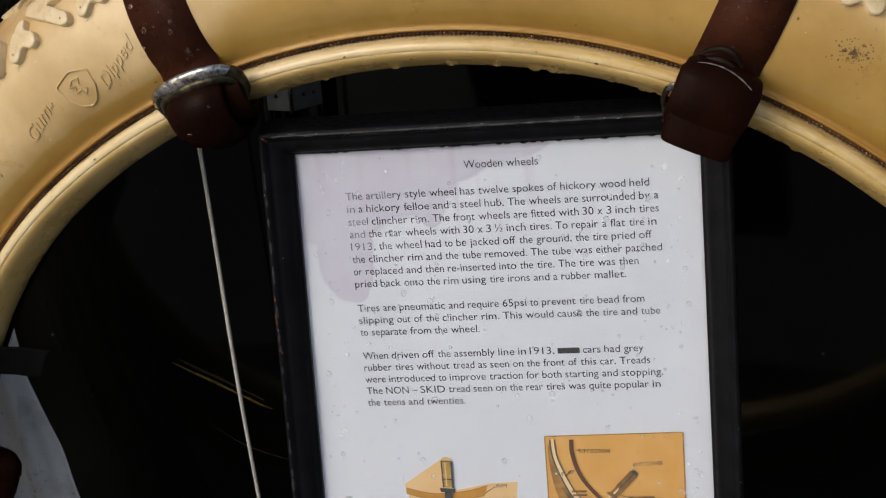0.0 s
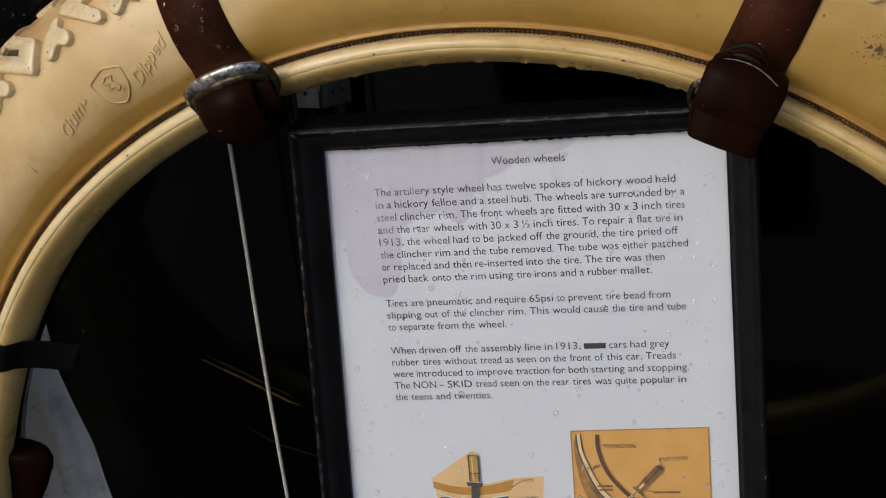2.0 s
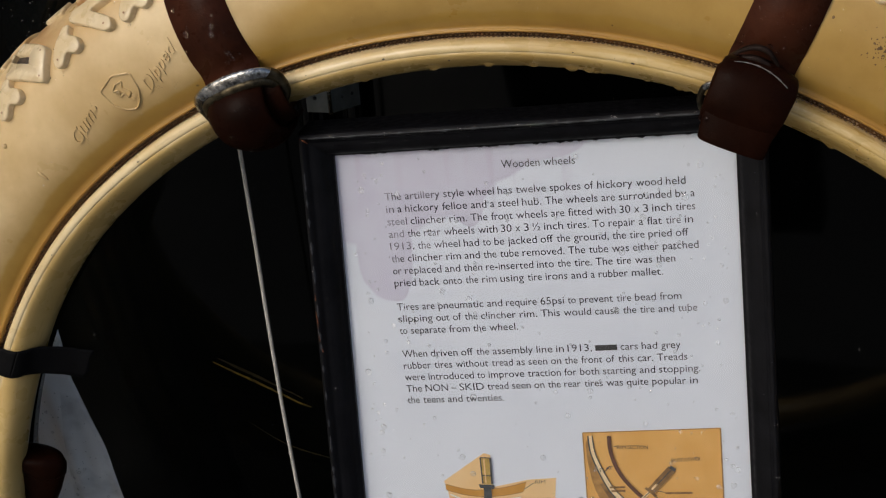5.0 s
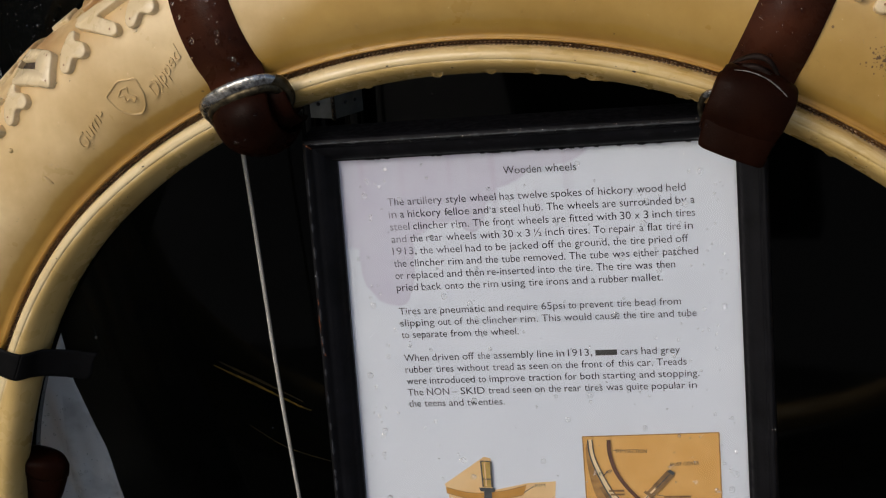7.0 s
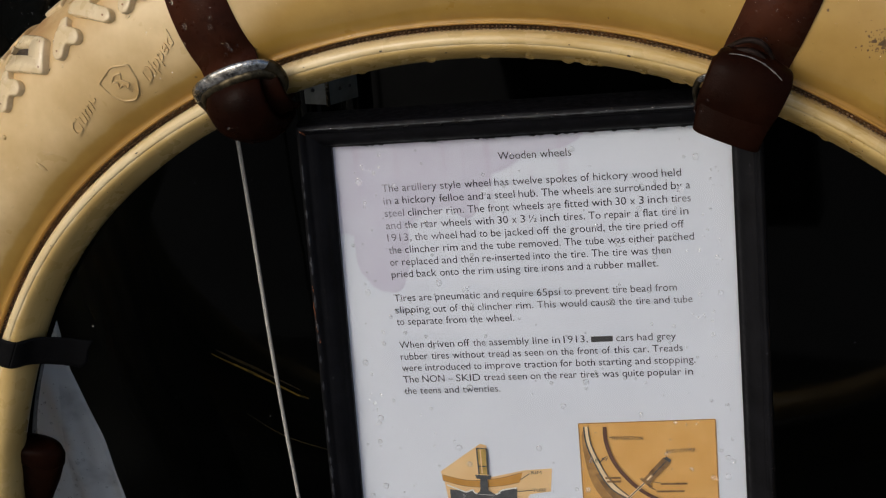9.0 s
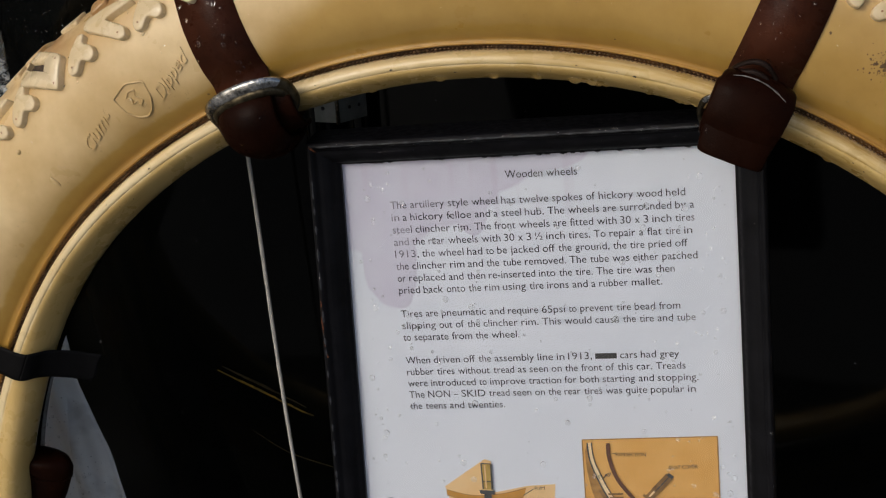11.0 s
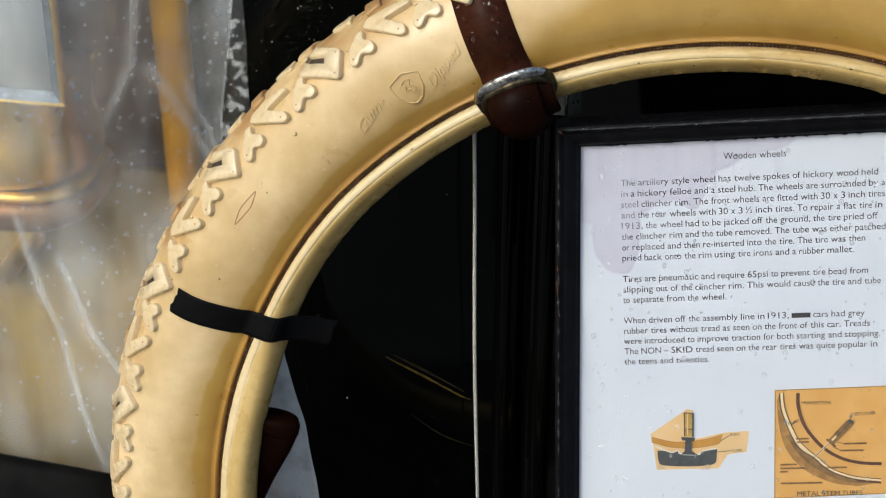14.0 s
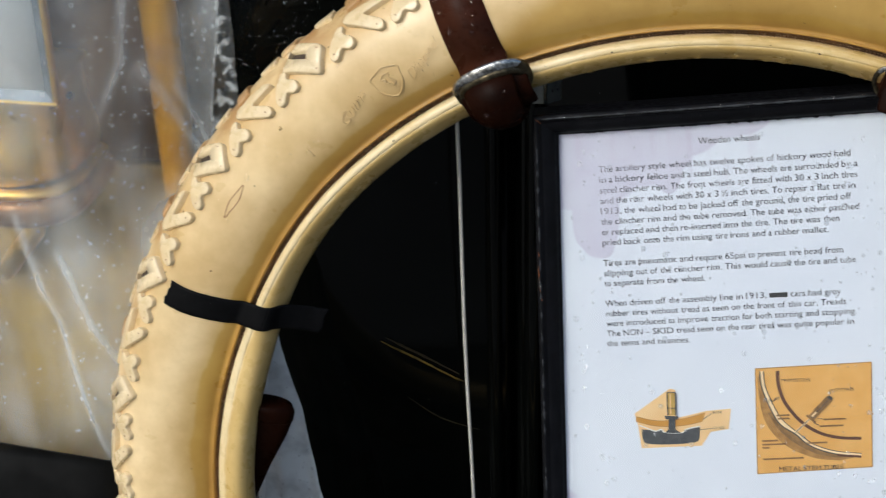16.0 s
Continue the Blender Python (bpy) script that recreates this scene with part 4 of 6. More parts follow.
SQUARE = tread_block("tread_square", [(0.5, 18.2), (16.4, 33.0), (7.0, 48.0), (-15.8, 29.8)], 0.0042, 3.0, [(-7.2, 20.8), (5.2, 30.6), (3.0, 34.8), (-8.4, 25.8)])
VEE = tread_block("tread_vee", [(32.3, 29.5), (36, 25.2), (48, 25.2), (61.5, 26.6), (65.4, 30.6), (46.5, 31.6), (57.4, 41.2), (56.6, 46.0), (52.2, 46.0)], 0.0040, 2.6)
FOOT = tread_block("tread_foot", [(28.6, 29.5), (32.6, 30.6), (30, 35.5), (35.6, 39.4), (35.4, 44.6), (31.0, 46.0), (26.2, 42.4), (21.6, 47.2), (17.4, 46.8), (16.6, 43), (21.0, 36)], 0.0036, 2.4)
BAR = tread_block("tread_bar", [(-14, -14), (-2, -14), (-4, 10), (-15, 13)], 0.0022, 2.0)
BAR_B = tread_block("tread_bar", [(32, -14), (42, -14), (46, 16), (36, 19)], 0.0022, 2.0)
BAR_C = tread_block("tread_lug", [(13, -6), (26, 0), (25, 15), (11, 9)], 0.0018, 2.2)
first, pitch = radians(-47.15), 2 * math.pi / 27
FLIP = Matrix.Translation((0, 2 * Y0, 0)) @ Matrix.Diagonal((1, -1, 1, 1))
back_row = []
for me in (SQUARE, VEE):
    other = me.copy()
    other.transform(FLIP)
    other.flip_normals()
    back_row.append(other)
# dark quad on the slot's floor paints the shade of its depth
SLOT = bpy.data.meshes.new("slot_shade")
SLOT.from_pydata([tuple(skin(x * 0.001 / 0.388, y * 0.001 / 0.0425, 0.0018)) for x, y in ((-8.2, 19.9), (6.3, 30.5), (3.4, 35.8), (-9.4, 26.0))], [], [(0, 1, 2, 3)])
SLOT.materials.append(SLOT_SHADE_CHIP)
for k in range(27):
    for me, extra in ((SQUARE, 0.0), (FOOT, 0.0), (VEE, 0.0), (FOOT, pitch / 2), (SLOT, 0.0), (BAR, 0.0), (BAR_B, 0.0), (BAR_C, 0.0), (BAR_C, pitch / 2), (back_row[0], pitch / 2), (back_row[1], pitch / 2)):
        ob = new(me.name.split(".")[0], me)
        ob.parent = tyre
        ob.matrix_local = Matrix.Rotation(first + k * pitch + extra, 4, "Y")

# small dark moulding pips on the tread blocks
bm = bmesh.new()
for k in range(27):
    for s_, v_, extra in ((6.5, 43.5, 0), (12.5, 33, 0), (53, 42.5, 0), (20.5, 43.5, 0), (20.5, 43.5, pitch / 2)):
        c = [skin(s_ * 0.001 / 0.388 + 0.0014 * math.cos(a * 1.0472), v_ * 0.001 / 0.0425 + 0.013 * math.sin(a * 1.0472), 0.0042) for a in range(6)]
        bm.faces.new([bm.verts.new(Matrix.Rotation(first + k * pitch + extra, 3, "Y") @ p) for p in c])
tagged(part("moulding_pips", bm, SCUFF, tyre), "dark pin-sized moulding marks on the tread", kind="stuff")

# raised script and crest on the sidewall
for words, ang, width, deg, rise in (("Gum-", -34.2, 0.0235, 107.5, 0.30), ("Dipped", -25.9, 0.0285, 107.5, 0.44)):
    bm = text_bmesh(words, width, 0.0086, shear=0.45, extrude=0.00065, thin=-0.006)
    bmesh.ops.bisect_plane(bm, geom=bm.verts[:] + bm.edges[:] + bm.faces[:], plane_co=(width / 2, 0, 0), plane_no=(1, 0, 0))
    phi0, ca = radians(deg), 1 / math.hypot(1, rise)
    for v in bm.verts:
        x, y = ca * (v.co.x - v.co.y * rise), ca * (v.co.y + v.co.x * rise)
        v.co = skin(radians(ang) + x / 0.345, phi0 - y / 0.040, v.co.z)
    part("raised_script", bm, RUBBER, tyre, "raised italic lettering in the rubber")


def ridge_line(outline, width, height):
    """A closed raised line on the sidewall through (along, inwards) points in metres."""
    bm = bmesh.new()
    n = len(outline)
    rings = []
    for i in range(n):
        a, p, b = Vector(outline[i - 1]), Vector(outline[i]), Vector(outline[(i + 1) % n])
        d = (b - a).normalized()
        nrm = Vector((-d.y, d.x)) * width / 2
        rings.append([bm.verts.new((*(p + nrm * s), h)) for s, h in ((1.3, -0.0005), (0.6, height), (-0.6, height), (-1.3, -0.0005))])
    for i in range(n):
        p, q = rings[i], rings[(i + 1) % n]
        for j in range(3):
            bm.faces.new((p[j], p[j + 1], q[j + 1], q[j]))
    return bm


def lay_on_sidewall(bm, ang, deg):
    phi0 = radians(deg)
    for v in bm.verts:
        v.co = skin(radians(ang) + v.co.x / 0.345, phi0 + v.co.y / 0.040, v.co.z)
    bmesh.ops.recalc_face_normals(bm, faces=bm.faces)


crest = rounded([(-0.0094, -0.0062), (0.0005, -0.0090), (0.0094, -0.0058), (0.0082, 0.0020), (0.0045, 0.0070), (0.0, 0.0092), (-0.0045, 0.0070), (-0.0084, 0.0018)], 0.0014, 4)
bm = ridge_line(crest, 0.0009, 0.0008)
lay_on_sidewall(bm, -27.9, 98.2)
part("crest_outline", bm, RUBBER, tyre, "raised shield outline in the rubber")
bm = ridge_line(rounded([(-0.0040, -0.0030), (-0.0005, -0.0052), (0.0030, -0.0045), (0.0012, -0.0020), (0.0038, 0.0012), (0.0012, 0.0030), (0.0006, 0.0002), (-0.0022, 0.0008), (-0.0008, -0.0022)], 0.0006), 0.0008, 0.0007)
lay_on_sidewall(bm, -27.9, 98.2)
part("crest_emblem", bm, RUBBER, tyre)

# a scar in the rubber
bm = ridge_line(rounded([(-0.0135, 0.0010), (-0.002, -0.0022), (0.0135, -0.0012), (0.003, 0.0024)], 0.003), 0.00055, 0.0003)
lay_on_sidewall(bm, -48.2, 82.0)
part("scar", bm, SCUFF, tyre, "thin dark oval scuff in the rubber")

# a patch of black mould specks
rng = random.Random(5)
bm = bmesh.new()
for i in range(170):
    d, a = abs(rng.gauss(0, 0.0036)), rng.uniform(0, 6.28)
    rr = rng.uniform(0.00015, 0.0004) if i % 6 else rng.uniform(0.0004, 0.0008)
    c = bm.verts.new((d * math.cos(a) * 1.3, d * math.sin(a), 0.00025))
    ring = [bm.verts.new((d * math.cos(a) * 1.3 + rr * rng.uniform(0.6, 1.3) * math.cos(k * 1.047), d * math.sin(a) + rr * rng.uniform(0.6, 1.3) * math.sin(k * 1.047), 0.00015)) for k in range(6)]
    for k in range(6):
        bm.faces.new((c, ring[k], ring[(k + 1) % 6]))
lay_on_sidewall(bm, 31.25, 83.5)
tagged(part("mould_specks", bm, MOULD_SPOT, tyre, "cluster of black mould specks"), kind="stuff")


# small chips in the rim's paint and nibs left on the rubber by the mould
bm = bmesh.new()
crng = random.Random(17)
spots = [(-31.5, 0.3120, 0.0013), (-6.2, 0.3112, 0.0012), (-0.8, 0.3062, 0.0010), (14.4, 0.3106, 0.0015), (-76.9, 0.3071, 0.0015), (9.6, 0.3117, 0.0008)]
spots += [(crng.uniform(-80, 40), crng.uniform(0.3050, 0.3125), crng.uniform(0.0003, 0.0008)) for _ in range(26)]
front = [(r, y) for r, y in rp if y < 0][1:]
for deg, r, size in spots:
    size *= 0.7
    th, y = radians(deg), float(np.interp(r, [a for a, _ in front[::-1]], [b for _, b in front[::-1]]))
    er, et = Vector((math.sin(th), 0, math.cos(th))), Vector((math.cos(th), 0, -math.sin(th)))
    bm.faces.new([bm.verts.new(er * (r + size * 0.45 * math.sin(k * 1.047) * crng.uniform(0.6, 1.2)) + et * (size * math.cos(k * 1.047) * crng.uniform(0.7, 1.2)) + Vector((0, y - 0.0003, 0))) for k in range(6)])
tagged(part("paint_chips", bm, SLOT_SHADE_CHIP, tyre, "small dark chips in the cream rim paint"), kind="stuff")
for deg, phi, size, drawn in ((-39.4, 72.8, 0.0013, 1.0), (-38.9, 104.0, 0.0010, 3.2), (-71.9, 115.6, 0.0012, 2.4)):
    bm = bmesh.new()
    bmesh.ops.create_icosphere(bm, subdivisions=2, radius=size)
    for v in bm.verts:
        v.co = Vector((v.co.x, v.co.y * drawn, v.co.z * 0.9))
    lay_on_sidewall(bm, deg, phi)
    part("mould_nib", bm, RUBBER, tyre)
bm = bmesh.new()
for deg, phi, size in ((-56.0, 95.4, 0.0007), (26.9, 79.5, 0.0007), (25.5, 104, 0.0005), (12.4, 122, 0.0005), (-45.5, 88, 0.0005)):
    c = [(size * math.cos(k * 1.047) * crng.uniform(0.6, 1.3), size * math.sin(k * 1.047) * crng.uniform(0.6, 1.3), 0.0002) for k in range(6)]
    one = bmesh.new()
    one.faces.new([one.verts.new(p) for p in c])
    lay_on_sidewall(one, deg, phi)
    bm.faces.new([bm.verts.new(v.co) for v in one.verts])
    one.free()
tagged(part("dark_spots", bm, MOULD_SPOT, tyre, "single dark specks on the rubber"), kind="stuff")


# ---- leather straps round the tyre ----
def band_section(width, thick, bulge=0.0006):
    w, t = width / 2, thick
    return [(-w, 0.0), (-w, t * 0.6), (-w + 0.001, t), (-w * 0.5, t + bulge), (0.0, t + bulge * 1.3), (w * 0.5, t + bulge), (w - 0.001, t), (w, t * 0.6), (w, 0.0)]


def wheel_frame(theta, r, y, nr, ny, slant=0.0):
    """Point, side axis and outward axis at (r, y) of the section at an angle round the wheel."""
    er = Vector((math.sin(theta), 0, math.cos(theta)))
    et = Vector((math.cos(theta), 0, -math.sin(theta)))
    ey = Vector((0, 1, 0))
    out = (er * nr + ey * ny).normalized()
    return er * r + ey * y + et * slant, et, out


def strap_band(bm, theta, pts, width, thick, slant, closed=True, wobble=0.0, bulge=0.0006, taper=None):
    ps = smooth_loop(pts, 6, closed)
    n = len(ps)
    path = []
    for i, p in enumerate(ps):
        a, b = (ps[i - 1], ps[(i + 1) % n]) if closed else (ps[max(i - 1, 0)], ps[min(i + 1, n - 1)])
        d = (b - a).normalized()
        nr, ny = -d.y, d.x
        path.append(wheel_frame(theta, p.x, p.y, nr, ny, (p.x - 0.318) * slant + wobble * math.sin(i * 0.5)))
    if taper:
        xs, fs = [a for a, _ in taper], [b for _, b in taper]
        path = [(p, a * float(np.interp(i / (n - 1), xs, fs)), o) for i, (p, a, o) in enumerate(path)]
    sweep(bm, path, band_section(width, thick, bulge), closed, cap=not closed)


def over_tyre(gap, lo, hi, count):
    return [(R0 + (SECTION + gap) * math.cos(radians(a)), Y0 - (DEPTH + gap) * math.sin(radians(a))) for a in [lo + (hi - lo) * i / (count - 1) for i in range(count)]]


# outlines run from the front of the rim up over the crown and down the back
FRONT_L = [(0.2985, 0.004), (0.2978, -0.006), (0.2975, -0.016), (0.3005, -0.0235), (0.3080, -0.0265), (0.3180, -0.0260)]
LOOP_L = FRONT_L + over_tyre(0.0008, 118, 58, 5) + over_tyre(0.0042, 40, -40, 5) + over_tyre(0.001, -60, -120, 4) + [(0.3165, 0.0348), (0.3105, 0.0246), (0.3040, 0.0143), (0.2998, 0.0054)]
strap = thing("leather_strap", LEAN, "wet dark brown leather strap buckled round the tyre", "strap", "straps round the tyre")
bm = bmesh.new()
strap_band(bm, radians(-19.0), LOOP_L, 0.0290, 0.0022, 0.03)
part("band", bm, LEATHER, strap)


def buckle_ring(parent, theta, r, y, a, b, tube_r, lean, name="buckle", mat=CHROME, drop=0.0, dull_sides=()):
    er, et, ey = Vector((math.sin(theta), 0, math.cos(theta))), Vector((math.cos(theta), 0, -math.sin(theta))), Vector((0, 1, 0))
    up = er * math.cos(lean) - ey * math.sin(lean)
    fw = er * math.sin(lean) + ey * math.cos(lean)
    base = er * r + ey * y
    bm = bmesh.new()
    rings = []
    n, k = 48, 10
    for i in range(n):
        t = 2 * math.pi * i / n
        ct, st = math.cos(t), math.sin(t)
        px = a * math.copysign(abs(ct) ** 0.75, ct)
        pz = b * math.copysign(abs(st) ** 0.85, st)
        bow = -0.004 * (px / a) ** 2 * -1
        d = Vector((px, pz)).normalized()
        w = tube_r * (0.9 + 1.0 * max(0.0, st) ** 1.2)
        ring = []
        for j in range(k):
            u = 2 * math.pi * j / k
            off = d * (w * math.cos(u))
            ring.append(bm.verts.new(base + et * (px + off.x) + up * (pz + off.y - drop) + fw * (bow + tube_r * 0.8 * math.sin(u))))
        rings.append(ring)
    for i in range(n):
        p, q = rings[i], rings[(i + 1) % n]
        for j in range(k):
            bm.faces.new((p[j], p[(j + 1) % k], q[(j + 1) % k], q[j]))
    bm.faces.ensure_lookup_table()
    for i in range(n):
        t = 2 * math.pi * (i + 0.5) / n
        dull = math.sin(t) < 0.30 or math.cos(t) > 0.80
        for j in range(k):
            bm.faces[i * k + j].material_index = int(dull or j in dull_sides)
    bmesh.ops.recalc_face_normals(bm, faces=bm.faces)
    return part(name, bm, [mat, TARNISH], parent, "worn oval chrome buckle")


tl = radians(-18.6)
buckle_ring(strap, tl, 0.3118, -0.0305, 0.0200, 0.0114, 0.0034, radians(28))
buckle_ring(strap, tl, 0.3098, -0.0322, 0.0180, 0.0098, 0.0022, radians(28), "inner_ring", TARNISH)
# pad added to fill the buckle's opening with the shaded leather
bm = bmesh.new()
strap_band(bm, tl, [(0.3215, -0.0275), (0.3150, -0.0290), (0.3080, -0.0295), (0.3010, -0.0270), (0.2965, -0.0200), (0.2960, -0.0100)], 0.0405, 0.0020, 0.0, closed=False, taper=((0, 0.80), (0.3, 1.0), (0.7, 0.96), (1.0, 0.8)))
part("buckle_pad", bm, SHADED_LEATHER, strap)
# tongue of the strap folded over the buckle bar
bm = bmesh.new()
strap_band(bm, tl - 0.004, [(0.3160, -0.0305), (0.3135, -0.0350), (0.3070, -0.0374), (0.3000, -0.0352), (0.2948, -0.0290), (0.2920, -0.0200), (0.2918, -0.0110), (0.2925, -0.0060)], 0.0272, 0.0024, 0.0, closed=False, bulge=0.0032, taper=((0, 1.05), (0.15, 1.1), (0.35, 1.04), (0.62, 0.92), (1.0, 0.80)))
part("folded_tongue", bm, SHADED_LEATHER, strap)
bm = bmesh.new()
tube(bm, [wheel_frame(tl, 0.3215, -0.0335, 1, 0, -0.004)[0], wheel_frame(tl, 0.3150, -0.0375, 1, 0, -0.0045)[0], wheel_frame(tl, 0.3110, -0.0392, 1, 0, -0.005)[0]], 0.0011, 8)
part("buckle_prong", bm, CHROME, strap, "small chrome prong")

strap = thing("leather_strap", LEAN, "wet dark brown leather strap with its loose end hanging", "strap", "straps round the tyre")
tr = radians(23.5)
FRONT_R = [(0.2985, 0.004), (0.2978, -0.006), (0.2975, -0.016), (0.3005, -0.0235), (0.3080, -0.0255), (0.3180, -0.0255)]
LOOP_R = FRONT_R + LOOP_L[6:]
bm = bmesh.new()
strap_band(bm, tr + 0.004, LOOP_R, 0.0288, 0.0022, 0.05)
part("band", bm, LEATHER, strap)
buckle_ring(strap, tr, 0.3050, -0.0300, 0.0176, 0.0104, 0.0015, radians(20))
bm = bmesh.new()
strap_band(bm, tr, [(0.3235, -0.0290), (0.3210, -0.0335), (0.3150, -0.0372), (0.3060, -0.0398), (0.2985, -0.0412), (0.2925, -0.0420)], 0.0325, 0.0026, -0.05, closed=False, bulge=0.0014, taper=((0, 0.55), (0.06, 0.80), (0.16, 0.96), (0.4, 1.0), (0.8, 0.93), (0.96, 0.90), (1.0, 0.80)))
part("hanging_end", bm, SHADED_LEATHER, strap)
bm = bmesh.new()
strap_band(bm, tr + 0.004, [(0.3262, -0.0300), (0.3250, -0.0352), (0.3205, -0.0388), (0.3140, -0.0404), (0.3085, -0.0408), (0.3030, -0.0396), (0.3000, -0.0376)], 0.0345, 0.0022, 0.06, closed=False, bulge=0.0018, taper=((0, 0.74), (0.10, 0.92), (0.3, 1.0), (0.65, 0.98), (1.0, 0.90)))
part("turned_flap", bm, SHADED_LEATHER, strap)
for r, y, w, sl in ((0.3335, -0.0325, 0.0255, 0.001), (0.3290, -0.0335, 0.0295, 0.0)):
    bm = bmesh.new()
    pts = []
    for i in range(13):
        u = -1 + 2 * i / 12
        p, et, out = wheel_frame(tr, r + 0.0015 - 0.0115 * u * u - 0.002 * u, y + 0.005 * u * u, 1, 0, w * 0.5 * u)
        pts.append((p, Vector((math.sin(tr), 0, math.cos(tr))), Vector((0, -1, 0))))
    sweep(bm, pts, [(-0.0011, 0), (-0.0011, 0.0020), (-0.0005, 0.0025), (0.0005, 0.0025), (0.0011, 0.0020), (0.0011, 0)])
    part("keeper_loop", bm, LEATHER_EDGE, strap, "thin dark keeper loop")

# thin pale tube stands in for the highlight along the flap's edge
bm = bmesh.new()
tube(bm, [wheel_frame(tr, 0.3286 - 0.0046 * u * u - 0.0038 * u, -0.0398 + 0.0002 * u * u, 1, 0, 0.0045 + 0.0150 * u)[0] for u in [-1 + i / 9 for i in range(19)]], [0.00012 + 0.00032 * math.sin(math.pi * (i + 1) / 20) * (0.6 + 0.4 * math.sin(i * 2.3)) for i in range(19)], 8)
part("flap_highlight", bm, EDGE_HIGHLIGHT, strap, "pale highlight line along the wet edge")

# short rolled strap end beside the rim
end = thing("strap_end", pose(-0.3146, 0.036, 0.7915), "rolled end of a brown leather strap inside the rim", "strap")
bm = bmesh.new()
tube(bm, [(0.0000, 0, 0.0000), (0.0102, 0, 0.0314), (0.0216, 0, 0.0666), (0.0311, 0, 0.0933), (0.0356, 0, 0.1080), (0.0360, 0, 0.1120), (0.0361, 0, 0.1140)], [0.0070, 0.0085, 0.0120, 0.0155, 0.0168, 0.0155, 0.0100], 24)
for v in bm.verts:   # flattened against the rim
    v.co = Vector((v.co.x - 0.002, v.co.y * 0.5, v.co.z - 0.0045))
part("roll", bm, SHADED_LEATHER, end)
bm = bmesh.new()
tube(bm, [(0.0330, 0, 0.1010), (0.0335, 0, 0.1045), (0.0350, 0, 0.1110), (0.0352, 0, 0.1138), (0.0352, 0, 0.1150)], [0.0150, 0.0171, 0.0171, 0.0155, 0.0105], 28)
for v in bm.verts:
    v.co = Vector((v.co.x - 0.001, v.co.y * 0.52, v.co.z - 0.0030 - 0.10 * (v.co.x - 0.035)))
part("end_cap", bm, SHADED_LEATHER, end, "dark wet turned-over end")

# ---- black tape from the tyre across the rim ----
bm = bmesh.new()
tape_path = over_tyre(0.0007, 69, 127, 9) + [(0.3170, -0.0206), (0.3110, -0.0213), (0.3070, -0.0200), (0.3040, -0.0168), (0.3005, -0.0120), (0.2955, -0.0080), (0.2890, -0.0040), (0.2820, -0.0005), (0.2745, 0.0025)]
ps = smooth_loop(tape_path, 5, closed=False)
trng = random.Random(11)
rings = []
for i, p in enumerate(ps):
    f = i / (len(ps) - 1)
    th = radians(-60.4 + 6.0 * f * f * (1 - f) + 3.2 * f ** 3)
    _, et, _ = wheel_frame(th, p.x, p.y, 1, 0)
    er = Vector((math.sin(th), 0, math.cos(th)))
    row_ = []
    for j in range(9):
        s = -1 + j / 4
        w = 0.0083 * s
        rag = trng.uniform(-0.0012, 0.0012) if i in (0, len(ps) - 1) else 0.0
        if i > len(ps) - 8:
            w *= 1.0 + 0.05 * trng.uniform(-1, 1)
        lift = 0.0004 * math.sin(j * 1.7 + i * 0.4)
        row_.append(bm.verts.new(settle(er * (p.x + rag) + Vector((0, p.y - abs(lift), 0)) + et * w)))
    rings.append(row_)
coords = [[v.co.copy() for v in row] for row in rings]
bm.free()
tape = thing("black_tape", LEAN, "strip of black electrical tape stuck over tyre and rim", "tape")
split = len(coords) - 30
for name, rows in (("stuck_strip", coords[:split + 1]), ("loose_end", coords[split:])):
    bm = bmesh.new()
    vs = [[bm.verts.new(c) for c in row] for row in rows]
    for a, b in zip(vs, vs[1:]):
        for j in range(8):
            bm.faces.new((a[j], a[j + 1], b[j + 1], b[j]))
    bmesh.ops.recalc_face_normals(bm, faces=bm.faces)
    so = part(name, bm, TAPE, tape).modifiers.new("thickness", "SOLIDIFY")
    so.thickness, so.offset = 0.0005, 0

# ---- framed sign hung inside the wheel ----
sign = thing("framed_sign", SIGN, "printed sheet behind wet glass in a black lacquered frame", "sign")
TL, TR, BR, BL = (-0.0978, 0.0118), (0.0939, 0.0116), (0.0936, -0.262), (-0.1125, -0.2600)
quad = [Vector((x, 0, z)) for x, z in (TL, TR, BR, BL)]
